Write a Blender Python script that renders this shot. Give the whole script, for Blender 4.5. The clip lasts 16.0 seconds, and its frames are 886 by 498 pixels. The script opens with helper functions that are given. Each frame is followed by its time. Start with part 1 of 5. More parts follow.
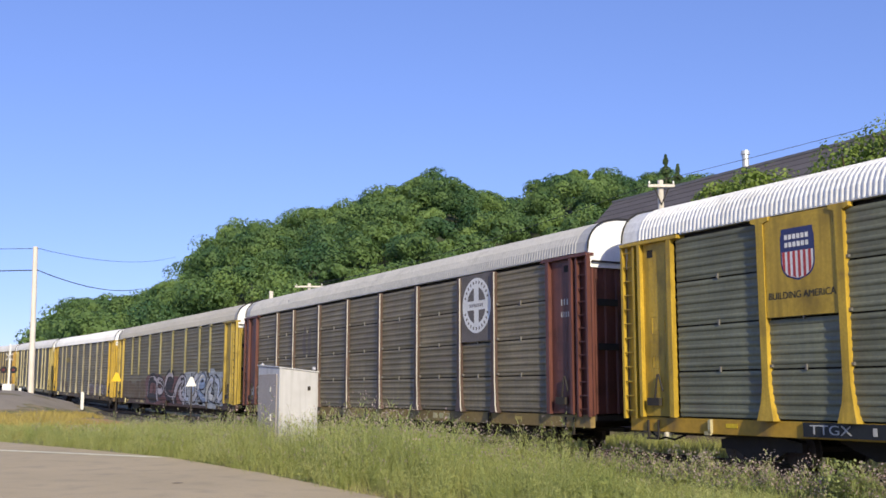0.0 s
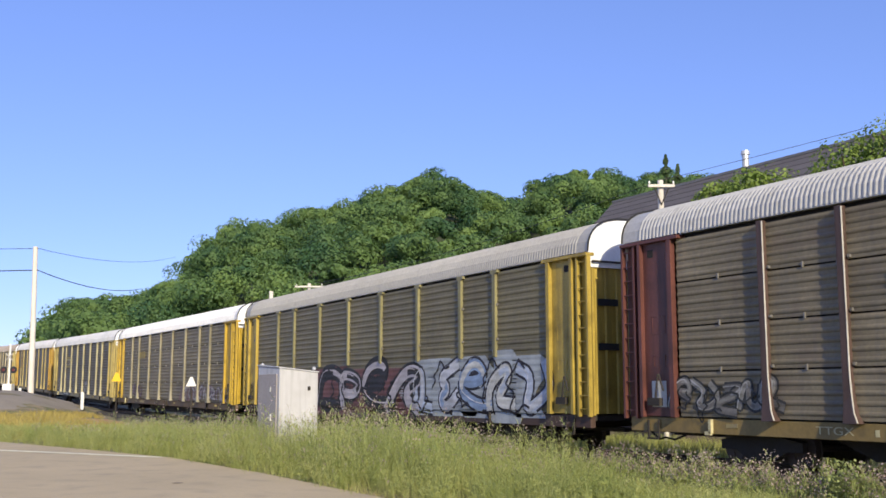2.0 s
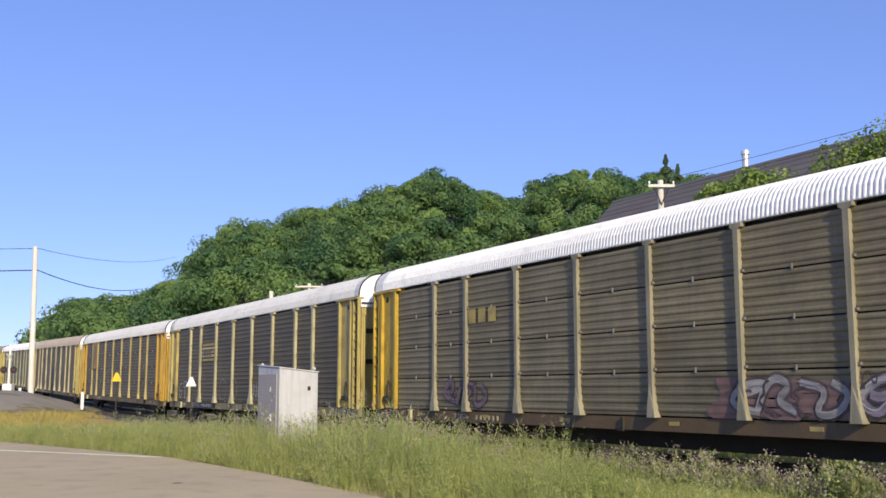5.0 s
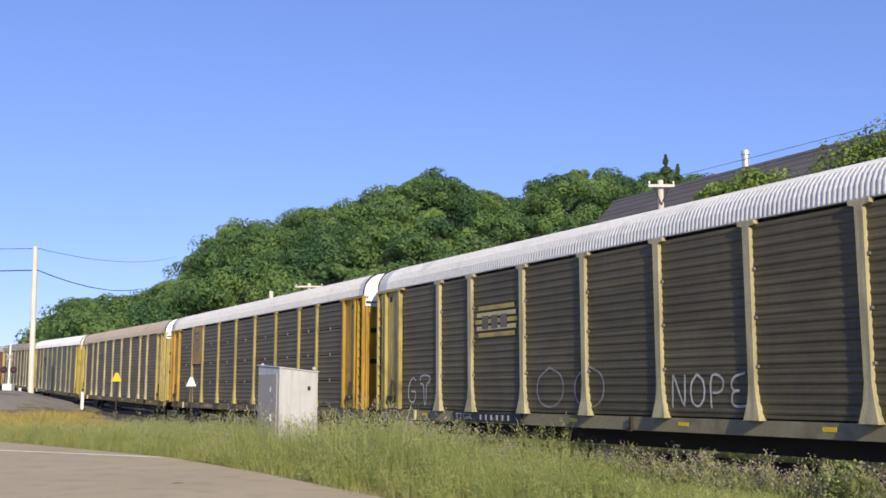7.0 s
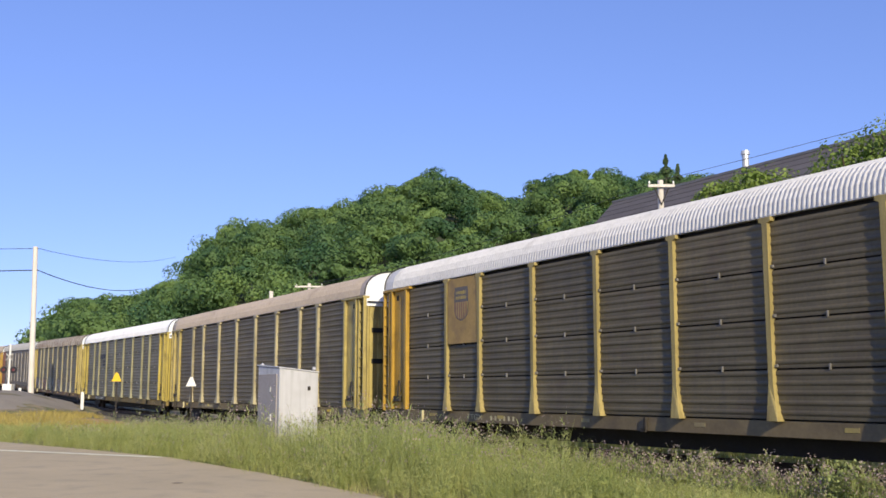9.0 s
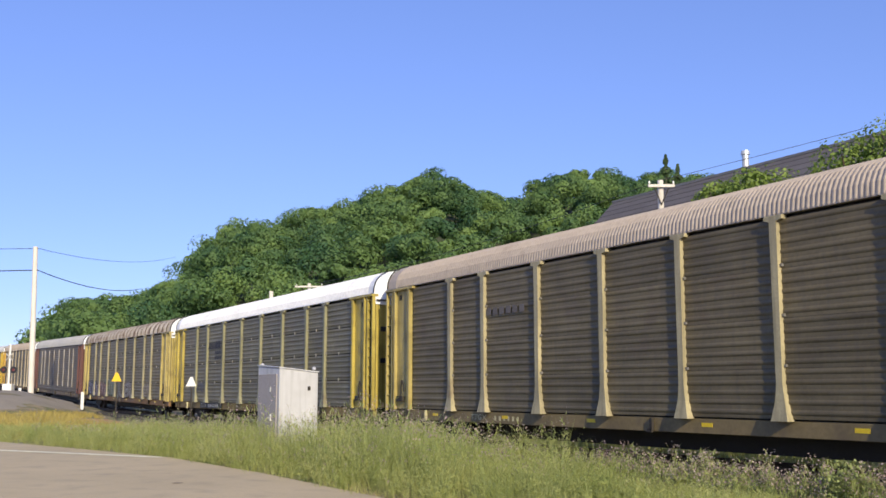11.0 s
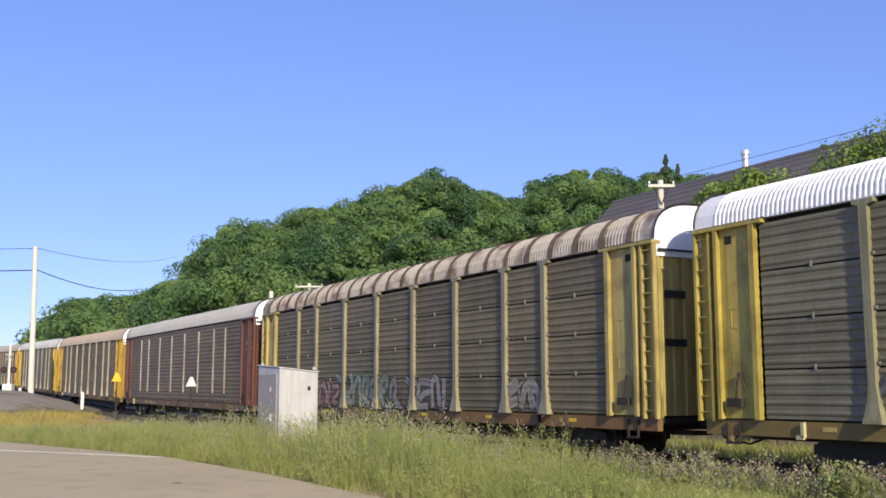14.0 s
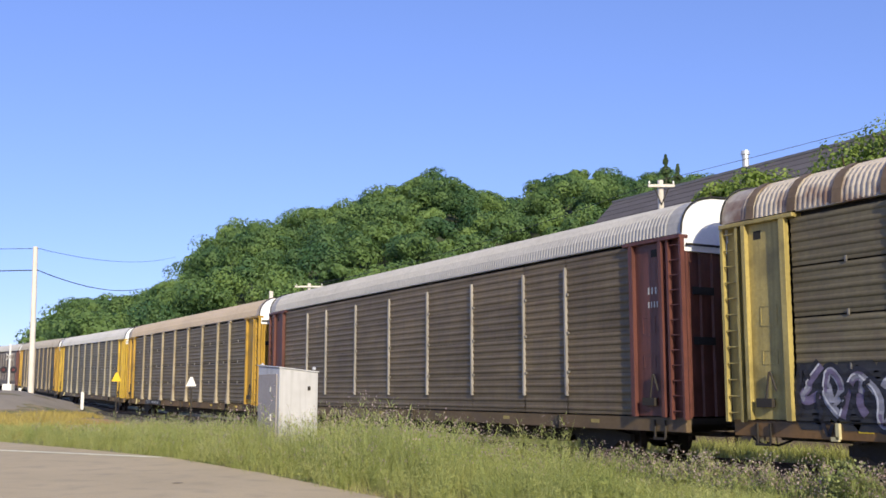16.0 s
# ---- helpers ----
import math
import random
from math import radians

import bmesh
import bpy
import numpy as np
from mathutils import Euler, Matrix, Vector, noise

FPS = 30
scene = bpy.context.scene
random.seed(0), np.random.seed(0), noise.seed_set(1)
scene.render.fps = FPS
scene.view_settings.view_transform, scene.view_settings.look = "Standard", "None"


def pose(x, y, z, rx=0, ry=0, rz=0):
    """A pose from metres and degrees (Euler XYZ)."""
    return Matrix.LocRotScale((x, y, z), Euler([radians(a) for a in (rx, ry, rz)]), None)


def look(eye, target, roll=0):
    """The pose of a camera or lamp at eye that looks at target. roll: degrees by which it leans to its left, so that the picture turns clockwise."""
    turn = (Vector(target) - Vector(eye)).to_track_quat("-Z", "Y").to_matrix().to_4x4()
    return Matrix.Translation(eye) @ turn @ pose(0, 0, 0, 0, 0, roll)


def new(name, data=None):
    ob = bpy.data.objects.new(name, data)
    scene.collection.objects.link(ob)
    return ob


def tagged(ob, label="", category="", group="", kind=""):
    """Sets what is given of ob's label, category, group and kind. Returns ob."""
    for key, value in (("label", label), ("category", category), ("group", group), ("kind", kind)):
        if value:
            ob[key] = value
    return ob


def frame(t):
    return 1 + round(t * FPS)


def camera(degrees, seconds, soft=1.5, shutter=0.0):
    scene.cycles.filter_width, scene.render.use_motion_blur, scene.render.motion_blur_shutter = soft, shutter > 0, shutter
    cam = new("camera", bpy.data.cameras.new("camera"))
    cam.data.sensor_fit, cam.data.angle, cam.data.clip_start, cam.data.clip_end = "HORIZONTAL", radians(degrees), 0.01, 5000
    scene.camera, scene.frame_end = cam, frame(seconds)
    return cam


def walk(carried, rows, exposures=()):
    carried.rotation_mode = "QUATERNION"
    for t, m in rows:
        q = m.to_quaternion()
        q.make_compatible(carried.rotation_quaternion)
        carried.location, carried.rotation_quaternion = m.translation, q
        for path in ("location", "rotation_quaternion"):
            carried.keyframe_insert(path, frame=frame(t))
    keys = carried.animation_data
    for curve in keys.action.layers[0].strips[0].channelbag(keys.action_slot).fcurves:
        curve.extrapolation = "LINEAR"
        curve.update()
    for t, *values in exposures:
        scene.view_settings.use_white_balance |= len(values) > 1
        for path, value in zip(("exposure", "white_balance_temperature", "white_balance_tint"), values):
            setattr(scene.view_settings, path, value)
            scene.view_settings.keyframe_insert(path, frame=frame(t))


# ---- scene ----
cam = camera(45.93, 16.0, soft=1.6)
EYE = (0.0, -17.80, 1.58)
VIEW = pose(EYE[0], EYE[1], EYE[2], 97.818, 0.0, 61.143)
# the roadside is laid out on its own grid, half a degree off the track's line
PLOT = pose(0.0, -17.80, 0.0, 0, 0, -0.544) @ Matrix.Translation((0.0, 16.92, 0.0))
walk(cam, [(0.0, VIEW), (16.0, VIEW)], exposures=[(0.0, 0.09), (0.8, 0.18), (2.0, 0.18), (3.0, 0.19), (4.2, 0.13), (6.5, 0.08), (9.0, 0.09), (11.5, 0.15), (12.5, 0.12), (15.0, 0.17), (16.0, 0.19)])

# ---- light ----
SUN_EL, SUN_AZ = 24.0, -13.5            # elevation, and azimuth from +x towards +y
world = bpy.data.worlds.new("sky")
scene.world = world
world.use_nodes = True
nt = world.node_tree
sky = nt.nodes.new("ShaderNodeTexSky")
sky.sky_type, sky.sun_disc = "NISHITA", False
sky.sun_elevation, sky.sun_rotation = radians(SUN_EL), radians(90 - SUN_AZ)
sky.air_density, sky.dust_density, sky.ozone_density = 0.66, 0.25, 3.0
back = nt.nodes["Background"]
back.inputs["Strength"].default_value = 0.203
tone = nt.nodes.new("ShaderNodeMix")
tone.data_type, tone.blend_type = "RGBA", "MULTIPLY"
tone.inputs[0].default_value = 1.0
tone.inputs[7].default_value = (1.13, 1.03, 1.27, 1)
grey = nt.nodes.new("ShaderNodeRGBToBW")
power = nt.nodes.new("ShaderNodeMath")
power.operation = "POWER"
power.inputs[1].default_value = -0.36
even = nt.nodes.new("ShaderNodeVectorMath")
even.operation = "SCALE"
nt.links.new(sky.outputs["Color"], grey.inputs[0])
nt.links.new(grey.outputs[0], power.inputs[0])
nt.links.new(sky.outputs["Color"], even.inputs[0])
nt.links.new(power.outputs[0], even.inputs["Scale"])
nt.links.new(even.outputs[0], tone.inputs[6])
nt.links.new(tone.outputs[2], back.inputs["Color"])
sun = new("sun", bpy.data.lights.new("sun", "SUN"))
sun.data.energy, sun.data.angle, sun.data.color = 5.0, radians(0.53), (1.0, 0.88, 0.64)
e, a = radians(SUN_EL), radians(SUN_AZ)
TO_SUN = Vector((math.cos(e) * math.cos(a), math.cos(e) * math.sin(a), math.sin(e)))
sun.matrix_world = look(TO_SUN * 60, (0, 0, 0))


# ---- materials ----
def ramp(tree, fac, stops):
    n = tree.nodes.new("ShaderNodeValToRGB")
    el = n.color_ramp.elements
    while len(el) < len(stops):
        el.new(0.5)
    for k, (p, c) in enumerate(stops):
        el[k].position, el[k].color = p, (*c, 1)
    tree.links.new(fac, n.inputs["Fac"])
    return n.outputs["Color"]


def mixed(tree, fac, a, b, mode="MIX"):
    n = tree.nodes.new("ShaderNodeMix")
    n.data_type, n.blend_type = "RGBA", mode
    if isinstance(fac, float):
        n.inputs[0].default_value = fac
    else:
        tree.links.new(fac, n.inputs[0])
    for k, v in ((6, a), (7, b)):
        if isinstance(v, tuple):
            n.inputs[k].default_value = (*v, 1)
        else:
            tree.links.new(v, n.inputs[k])
    return n.outputs[2]


def noisy(tree, scale, stretch=(1, 1, 1), detail=4.0, seeded=True, space="Object"):
    co = tree.nodes.new("ShaderNodeTexCoord")
    mp = tree.nodes.new("ShaderNodeMapping")
    mp.inputs["Scale"].default_value = stretch
    tree.links.new(co.outputs[space], mp.inputs["Vector"])
    if seeded:
        info = tree.nodes.new("ShaderNodeObjectInfo")
        mul = tree.nodes.new("ShaderNodeMath")
        mul.operation = "MULTIPLY"
        mul.inputs[1].default_value = 60.0
        tree.links.new(info.outputs["Random"], mul.inputs[0])
        tree.links.new(mul.outputs[0], mp.inputs["Location"])
    n = tree.nodes.new("ShaderNodeTexNoise")
    n.inputs["Scale"].default_value, n.inputs["Detail"].default_value = scale, detail
    tree.links.new(mp.outputs["Vector"], n.inputs["Vector"])
    return n.outputs["Fac"]


def shades(c, k):
    return tuple(min(1.0, v * k) for v in c)


def surface(name, base, rough=0.6, metal=0.0, coarse=0.8, fine=25.0, spread=0.22, bump=0.15, streak=None, stain=None, stain_at=(0.55, 0.75), per_piece=0.0, streak_mix=0.8, banded=False, grain=0.35):
    """A weathered surface: coarse and fine variation, vertical streaks, stains, fine relief."""
    m = bpy.data.materials.new(name)
    m.use_nodes = True
    t = m.node_tree
    b = t.nodes["Principled BSDF"]
    big = noisy(t, coarse)
    small = noisy(t, fine, detail=6.0)
    col = ramp(t, big, [(0.3, shades(base, 1 - spread)), (0.7, shades(base, 1 + spread))])
    col = mixed(t, grain, col, ramp(t, small, [(0.3, shades(base, 0.65)), (0.7, shades(base, 1.25))]))
    if streak:
        s = noisy(t, 3.0, (2.2, 2.2, 0.18), 5.0)
        col = mixed(t, ramp(t, s, [(0.45, (0, 0, 0)), (0.72, (streak_mix,) * 3)]), col, streak)
    if banded:
        s = noisy(t, 2.0, (0.25, 1.0, 3.2), 4.0)
        col = mixed(t, 1.0, col, ramp(t, s, [(0.3, (0.78, 0.76, 0.73)), (0.7, (1.0, 1.0, 1.0))]), "MULTIPLY")
    if stain:
        s = noisy(t, 1.3, detail=7.0)
        lo, hi = stain_at
        col = mixed(t, ramp(t, s, [(lo, (0, 0, 0)), (hi, (0.9, 0.9, 0.9))]), col, stain)
    if per_piece:
        info = t.nodes.new("ShaderNodeObjectInfo")
        col = mixed(t, 1.0, col, ramp(t, info.outputs["Random"], [(0.0, (1 - per_piece,) * 3), (1.0, (1.0, 1.0, 1.0))]), "MULTIPLY")
    t.links.new(col, b.inputs["Base Color"])
    b.inputs["Roughness"].default_value, b.inputs["Metallic"].default_value = rough, metal
    if bump:
        bp = t.nodes.new("ShaderNodeBump")
        bp.inputs["Strength"].default_value, bp.inputs["Distance"].default_value = bump, 0.02
        t.links.new(small, bp.inputs["Height"])
        t.links.new(bp.outputs[0], b.inputs["Normal"])
    return m


def foliage(name, dark, light, patch=0.12, translucent=0.25, even=0.0):
    m = bpy.data.materials.new(name)
    m.use_nodes = True
    t = m.node_tree
    b = t.nodes["Principled BSDF"]
    big = noisy(t, patch, detail=2.0, seeded=False)
    geo = t.nodes.new("ShaderNodeNewGeometry")
    col = ramp(t, big, [(0.36, dark), (0.64, light)])
    col = mixed(t, 1.0, col, ramp(t, geo.outputs["Random Per Island"], [(0.0, (0.72 + even, 0.74 + even, 0.72 + even)), (1.0, (1.2 - even, 1.18 - even, 1.1))]), "MULTIPLY")
    t.links.new(col, b.inputs["Base Color"])
    b.inputs["Roughness"].default_value = 0.65
    if translucent:
        tr = t.nodes.new("ShaderNodeBsdfTranslucent")
        t.links.new(col, tr.inputs["Color"])
        mx = t.nodes.new("ShaderNodeMixShader")
        mx.inputs[0].default_value = translucent
        t.links.new(b.outputs[0], mx.inputs[1])
        t.links.new(tr.outputs[0], mx.inputs[2])
        t.links.new(mx.outputs[0], t.nodes["Material Output"].inputs["Surface"])
    return m


YELLOW, ORANGE, PALE = (0.48, 0.32, 0.035), (0.42, 0.255, 0.035), (0.40, 0.32, 0.11)
BROWN = (0.12, 0.042, 0.034)
RUST = (0.10, 0.05, 0.03)
GRIME = (0.07, 0.055, 0.045)


# ---- mesh helpers ----
def part(name, bm, material, parent, label=""):
    """Links a bmesh, or a mesh shared by alike pieces, as one object under a thing or part."""
    if isinstance(bm, bpy.types.Mesh):
        me = bm
    else:
        me = bpy.data.meshes.new(name)
        bm.to_mesh(me)
        bm.free()
    if not me.materials:
        me.materials.append(material)
    ob = new(name, me)
    slot = ob.material_slots[0]
    slot.link, slot.material = "OBJECT", material
    ob.parent = parent
    if label:
        ob["label"] = label
    return ob


def box(bm, x0, x1, y0, y1, z0, z1, m=None):
    vs = [bm.verts.new((x, y, z)) for x in (x0, x1) for y in (y0, y1) for z in (z0, z1)]
    if m is not None:
        for v in vs:
            v.co = m @ v.co
    for q in ((0, 1, 3, 2), (4, 6, 7, 5), (0, 4, 5, 1), (2, 3, 7, 6), (0, 2, 6, 4), (1, 5, 7, 3)):
        bm.faces.new([vs[k] for k in q])
    return vs


def bevelled(bm, w=0.01, seg=1):
    bmesh.ops.bevel(bm, geom=bm.edges[:], offset=w, segments=seg, affect="EDGES", profile=0.5)
    return bm


def slab(bm, poly, y0, y1):
    """A polygon in x and z, given thickness in y."""
    f = [bm.verts.new((x, y0, z)) for x, z in poly]
    g = [bm.verts.new((x, y1, z)) for x, z in poly]
    n = len(poly)
    bm.faces.new(f)
    bm.faces.new(g[::-1])
    for k in range(n):
        bm.faces.new((f[k], g[k], g[(k + 1) % n], f[(k + 1) % n]))


def rod(bm, p, q, r0, r1=None, n=8):
    p, q = Vector(p), Vector(q)
    m = Matrix.Translation((p + q) / 2) @ (q - p).to_track_quat("Z", "Y").to_matrix().to_4x4()
    bmesh.ops.create_cone(bm, cap_ends=True, segments=n, radius1=r0, radius2=r0 if r1 is None else r1, depth=(q - p).length, matrix=m)


def solid(bm):
    bmesh.ops.recalc_face_normals(bm, faces=bm.faces[:])
    return bm


MESHES = {}


def shared(key, make):
    if key not in MESHES:
        bm = make()
        solid(bm)
        me = bpy.data.meshes.new(key)
        bm.to_mesh(me)
        bm.free()
        MESHES[key] = me
    return MESHES[key]


def thing(name, label, category, group="", m=None):
    ob = new(name)
    ob.empty_display_size = 0.2
    if m is not None:
        ob.matrix_basis = m
    return tagged(ob, label, category, group)


# ---- the lie of the land ----
def grade(x):
    """The track climbs gently in the distance."""
    s = 8.3 - x
    if s < 50:
        return 0.0
    if s < 115:
        return 0.000178 * (s - 50) ** 2
    return 0.752 + 0.0231 * (min(s, 190) - 115)


# ---- the train ----
PITCH, HALF = 29.13, 13.88            # between couplers; half a car's body
SILL, EAVE, TOP, SIDE = 1.02, 5.19, 6.11, 1.6
SLATS = 11.98                         # half the length of the slatted side
POSTS = [-9.27, -7.24, -4.35, -1.45, 1.45, 4.35, 7.24, 9.27]
BAYS = list(zip([-SLATS] + POSTS, POSTS + [SLATS]))
ROWS = 4


def slat_panel(w, gap):
    """A galvanised panel with rolled horizontal ribs, its face towards -y."""
    h = (EAVE - SILL - 0.1) / ROWS - gap
    bm = bmesh.new()
    prof = [(0.0, 0.0)]
    n = 5
    for k in range(n):
        z = h * k / n
        prof += [(0.0, z + 0.34 * h / n), (-0.015, z + 0.50 * h / n), (-0.019, z + 0.63 * h / n), (-0.015, z + 0.76 * h / n), (0.0, z + 0.92 * h / n)]
    prof.append((0.0, h))
    left = [bm.verts.new((-w / 2, y, z)) for y, z in prof]
    right = [bm.verts.new((w / 2, y, z)) for y, z in prof]
    for k in range(len(prof) - 1):
        bm.faces.new((left[k], right[k], right[k + 1], left[k + 1]))
    b = [bm.verts.new((x, 0.03, z)) for x, z in ((-w / 2, 0), (w / 2, 0), (w / 2, h), (-w / 2, h))]
    bm.faces.new(b[::-1])
    return bm


def side_post(kind):
    """A post of the side: 0 plain, 3 slim and painted over below, 1 slim with a flared foot, 2 broad with a flared foot and a T-shaped head, 4 plain with its foot swept to one side."""
    bm = bmesh.new()
    z0, z1 = SILL - 0.02, EAVE - 0.01
    proud = (0.02, 0.05, 0.055, 0.04, 0.075)[kind]
    if kind == 3:
        poly = [(-0.2, z1), (-0.2, z1 - 0.09), (-0.075, z1 - 0.12), (-0.07, 2.62), (0.07, 2.60), (0.075, z1 - 0.12), (0.2, z1 - 0.09), (0.2, z1)]
    elif kind == 4:
        poly = [(-0.08, z1 - 0.05), (-0.08, z0 + 0.4), (-0.09, z0), (0.24, z0), (0.15, z0 + 0.2), (0.095, z0 + 0.5), (0.07, z0 + 0.9), (0.07, z1 - 0.05)]
    elif kind:
        w, foot, head = ((0.06, 0.20, 0.17), (0.085, 0.24, 0.25))[kind - 1]
        poly = [(-head, z1), (-head, z1 - 0.09), (-w - 0.005, z1 - 0.12), (-w, z0 + 0.75), (-w - 0.25 * (foot - w), z0 + 0.4), (-foot * (0.5 if kind == 1 else 0.9), z0), (foot, z0), (w + 0.3 * (foot - w), z0 + 0.4), (w, z0 + 0.75), (w + 0.005, z1 - 0.12), (head, z1 - 0.09), (head, z1)]
    else:
        poly = [(-0.04, z1 - 0.3), (-0.04, z0 + 0.5), (0.04, z0 + 0.5), (0.04, z1 - 0.3)]
    slab(bm, poly, -SIDE - proud, -SIDE + 0.10)
    for v in bm.verts:
        if kind and v.co.z < z0 + 0.45 and v.co.y < -SIDE + 0.03:
            v.co.y -= 0.06 * (z0 + 0.45 - v.co.z) / 0.45
    return bevelled(bm, 0.008)


def flange():
    """The bare bright edge of a swept post."""
    bm = bmesh.new()
    z0, z1 = SILL - 0.02, EAVE - 0.08
    line = [(0.243, z0 + 0.02), (0.153, z0 + 0.2), (0.098, z0 + 0.5), (0.073, z0 + 0.9), (0.073, z1)]
    y = [-SIDE - 0.135, -SIDE - 0.11, -SIDE - 0.08, -SIDE - 0.08, -SIDE - 0.08]
    for (xa, za), (xb, zb), ya, yb in zip(line, line[1:], y, y[1:]):
        vs = [bm.verts.new(v) for v in ((xa, ya, za), (xa + 0.012, ya, za), (xb + 0.012, yb, zb), (xb, yb, zb), (xa, ya + 0.035, za), (xa + 0.012, ya + 0.035, za), (xb + 0.012, yb + 0.035, zb), (xb, yb + 0.035, zb))]
        for q in ((0, 1, 2, 3), (4, 7, 6, 5), (1, 5, 6, 2), (0, 3, 7, 4)):
            bm.faces.new([vs[i] for i in q])
    return bm


def roof_mesh():
    """A curved roof with ribs pressed across it."""
    bm = bmesh.new()
    arc = []
    for k in range(13):
        a = math.pi * k / 12
        c, s = math.cos(a), math.sin(a)
        arc.append((-1.58 * math.copysign(abs(c) ** 0.62, c), EAVE + 0.02 + (TOP - EAVE - 0.02) * s ** 0.9))
    xs, hs = [], []
    x, half = -HALF + 0.62, HALF - 0.62
    xs += [-HALF, -half - 0.02]
    hs += [0.0, 0.0]
    while x < half:
        xs += [x, x + 0.03, x + 0.062, x + 0.092]
        hs += [0.0, 0.019, 0.019, 0.0]
        x += 0.128
    xs += [half + 0.05, HALF]
    hs += [0.0, 0.0]
    rows = []
    for x, h in zip(xs, hs):
        rows.append([bm.verts.new((x, y * (1 + h / 1.6), z + h * (0.2 + 0.8 * (z - EAVE) / (TOP - EAVE)))) for y, z in arc])
    for a, b in zip(rows, rows[1:]):
        for k in range(12):
            bm.faces.new((a[k], b[k], b[k + 1], a[k + 1]))
    return bm


def roof_end(sign):
    """The closed hood end of the roof."""
    bm = bmesh.new()
    pts = []
    for k in range(17):
        a = math.pi * k / 16
        c, s = math.cos(a), math.sin(a)
        pts.append((-1.57 * math.copysign(abs(c) ** 0.62, c), EAVE + 0.02 + (TOP - EAVE - 0.03) * s ** 0.9))
    pts = [(-1.5, 4.80)] + pts + [(1.5, 4.80)]
    f = [bm.verts.new((sign * (HALF - 0.02), y, z)) for y, z in pts]
    g = [bm.verts.new((sign * (HALF - 0.09), y, z)) for y, z in pts]
    bm.faces.new(f)
    bm.faces.new(g[::-1])
    for k in range(len(pts)):
        j = (k + 1) % len(pts)
        bm.faces.new((f[k], g[k], g[j], f[j]))
    return bm


def roof_edge(sign):
    """The dark hoop round the roof's end."""
    bm = bmesh.new()
    last = None
    for k in range(17):
        a = math.pi * k / 16
        c, s = math.cos(a), math.sin(a)
        p = Vector((sign * (HALF - 0.01), -1.60 * math.copysign(abs(c) ** 0.62, c), EAVE + 0.03 + (TOP - EAVE) * s ** 0.9))
        if last:
            rod(bm, last, p, 0.022, n=5)
        last = p
    return bm


def end_door(sign, leaf):
    """One folding leaf of the end door, a sheet pressed into upright ribs."""
    bm = bmesh.new()
    x = sign * (HALF - 0.16)
    y0, y1 = (-1.46, -0.01) if leaf < 0 else (0.01, 1.46)
    prof = [(y0, 0.0)]
    for k in range(4):
        c = y0 + (y1 - y0) * (k + 0.5) / 4
        prof += [(c - 0.09, 0.0), (c - 0.06, 0.05), (c + 0.06, 0.05), (c + 0.09, 0.0)]
    prof.append((y1, 0.0))
    ring = [(y, x + sign * (0.03 + d)) for y, d in prof] + [(y1, x - sign * 0.03), (y0, x - sign * 0.03)]
    low = [bm.verts.new((px, py, SILL + 0.02)) for py, px in ring]
    high = [bm.verts.new((px, py, 4.80)) for py, px in ring]
    bm.faces.new(low)
    bm.faces.new(high[::-1])
    for k in range(len(ring)):
        q = (k + 1) % len(ring)
        bm.faces.new((low[k], high[k], high[q], low[q]))
    return bm


def end_panel(sign, side):
    """The plain sheet beside the slats, with its folded bright edge."""
    bm = bmesh.new()
    x0, x1 = sorted((sign * (SLATS + 0.06), sign * 13.24))
    y = side * (SIDE - 0.06)
    box(bm, x0, x1, y - 0.02, y + 0.02, SILL + 0.02, EAVE - 0.06)
    for x, w in ((sign * 12.10, 0.07), (sign * 13.17, 0.05)):
        box(bm, x - w, x + w, y - 0.02, y + side * 0.13, SILL, EAVE - 0.1)
    xm = sign * 12.62
    for z, hh, ww in ((3.15, 0.2, 0.22), (2.3, 0.14, 0.2)):
        for dx in (-ww, ww):
            box(bm, xm + dx - 0.012, xm + dx + 0.012, y, y + side * 0.03, z - hh, z + hh)
        for dz in (-hh, hh):
            box(bm, xm - ww, xm + ww, y, y + side * 0.03, z + dz - 0.012, z + dz + 0.012)
    return bm


def ladder(sign, side):
    bm = bmesh.new()
    y = side * (SIDE - 0.02)
    for x in (13.40, 13.84):
        box(bm, sign * x - 0.035, sign * x + 0.035, y - 0.06, y + 0.06, SILL - 0.05, EAVE - 0.02)
    for k in range(12):
        z = 1.16 + 0.345 * k
        rod(bm, (sign * 13.40, y + side * 0.02, z), (sign * 13.84, y + side * 0.02, z), 0.016, n=6)
    return bm


def end_wall(sign, side):
    """The corner wall behind the ladder."""
    bm = bmesh.new()
    x0, x1 = sorted((sign * 13.38, sign * (HALF - 0.04)))
    y0, y1 = sorted((side * 1.40, side * 1.47))
    box(bm, x0, x1, y0, y1, SILL - 0.02, EAVE)
    return bm


def end_beam(sign, side):
    bm = bmesh.new()
    x0, x1 = sorted((sign * 11.8, sign * (HALF + 0.0)))
    y0, y1 = sorted((side * 1.40, side * (SIDE + 0.07)))
    box(bm, x0, x1, y0, y1, EAVE - 0.10, EAVE - 0.012)
    return bevelled(bm, 0.012)


def brake_lever(sign, side):
    bm = bmesh.new()
    y = side * (SIDE + 0.02)
    x = sign * 12.7
    box(bm, x - 0.26, x + 0.16, y - 0.05, y + 0.05, 1.28, 1.46)
    rod(bm, (x - 0.05, y, 1.35), (x + 0.1, y + side * 0.03, 2.0), 0.022, n=6)
    rod(bm, (x + 0.1, y, 2.0), (x + 0.28, y + side * 0.03, 1.62), 0.022, n=6)
    return bm


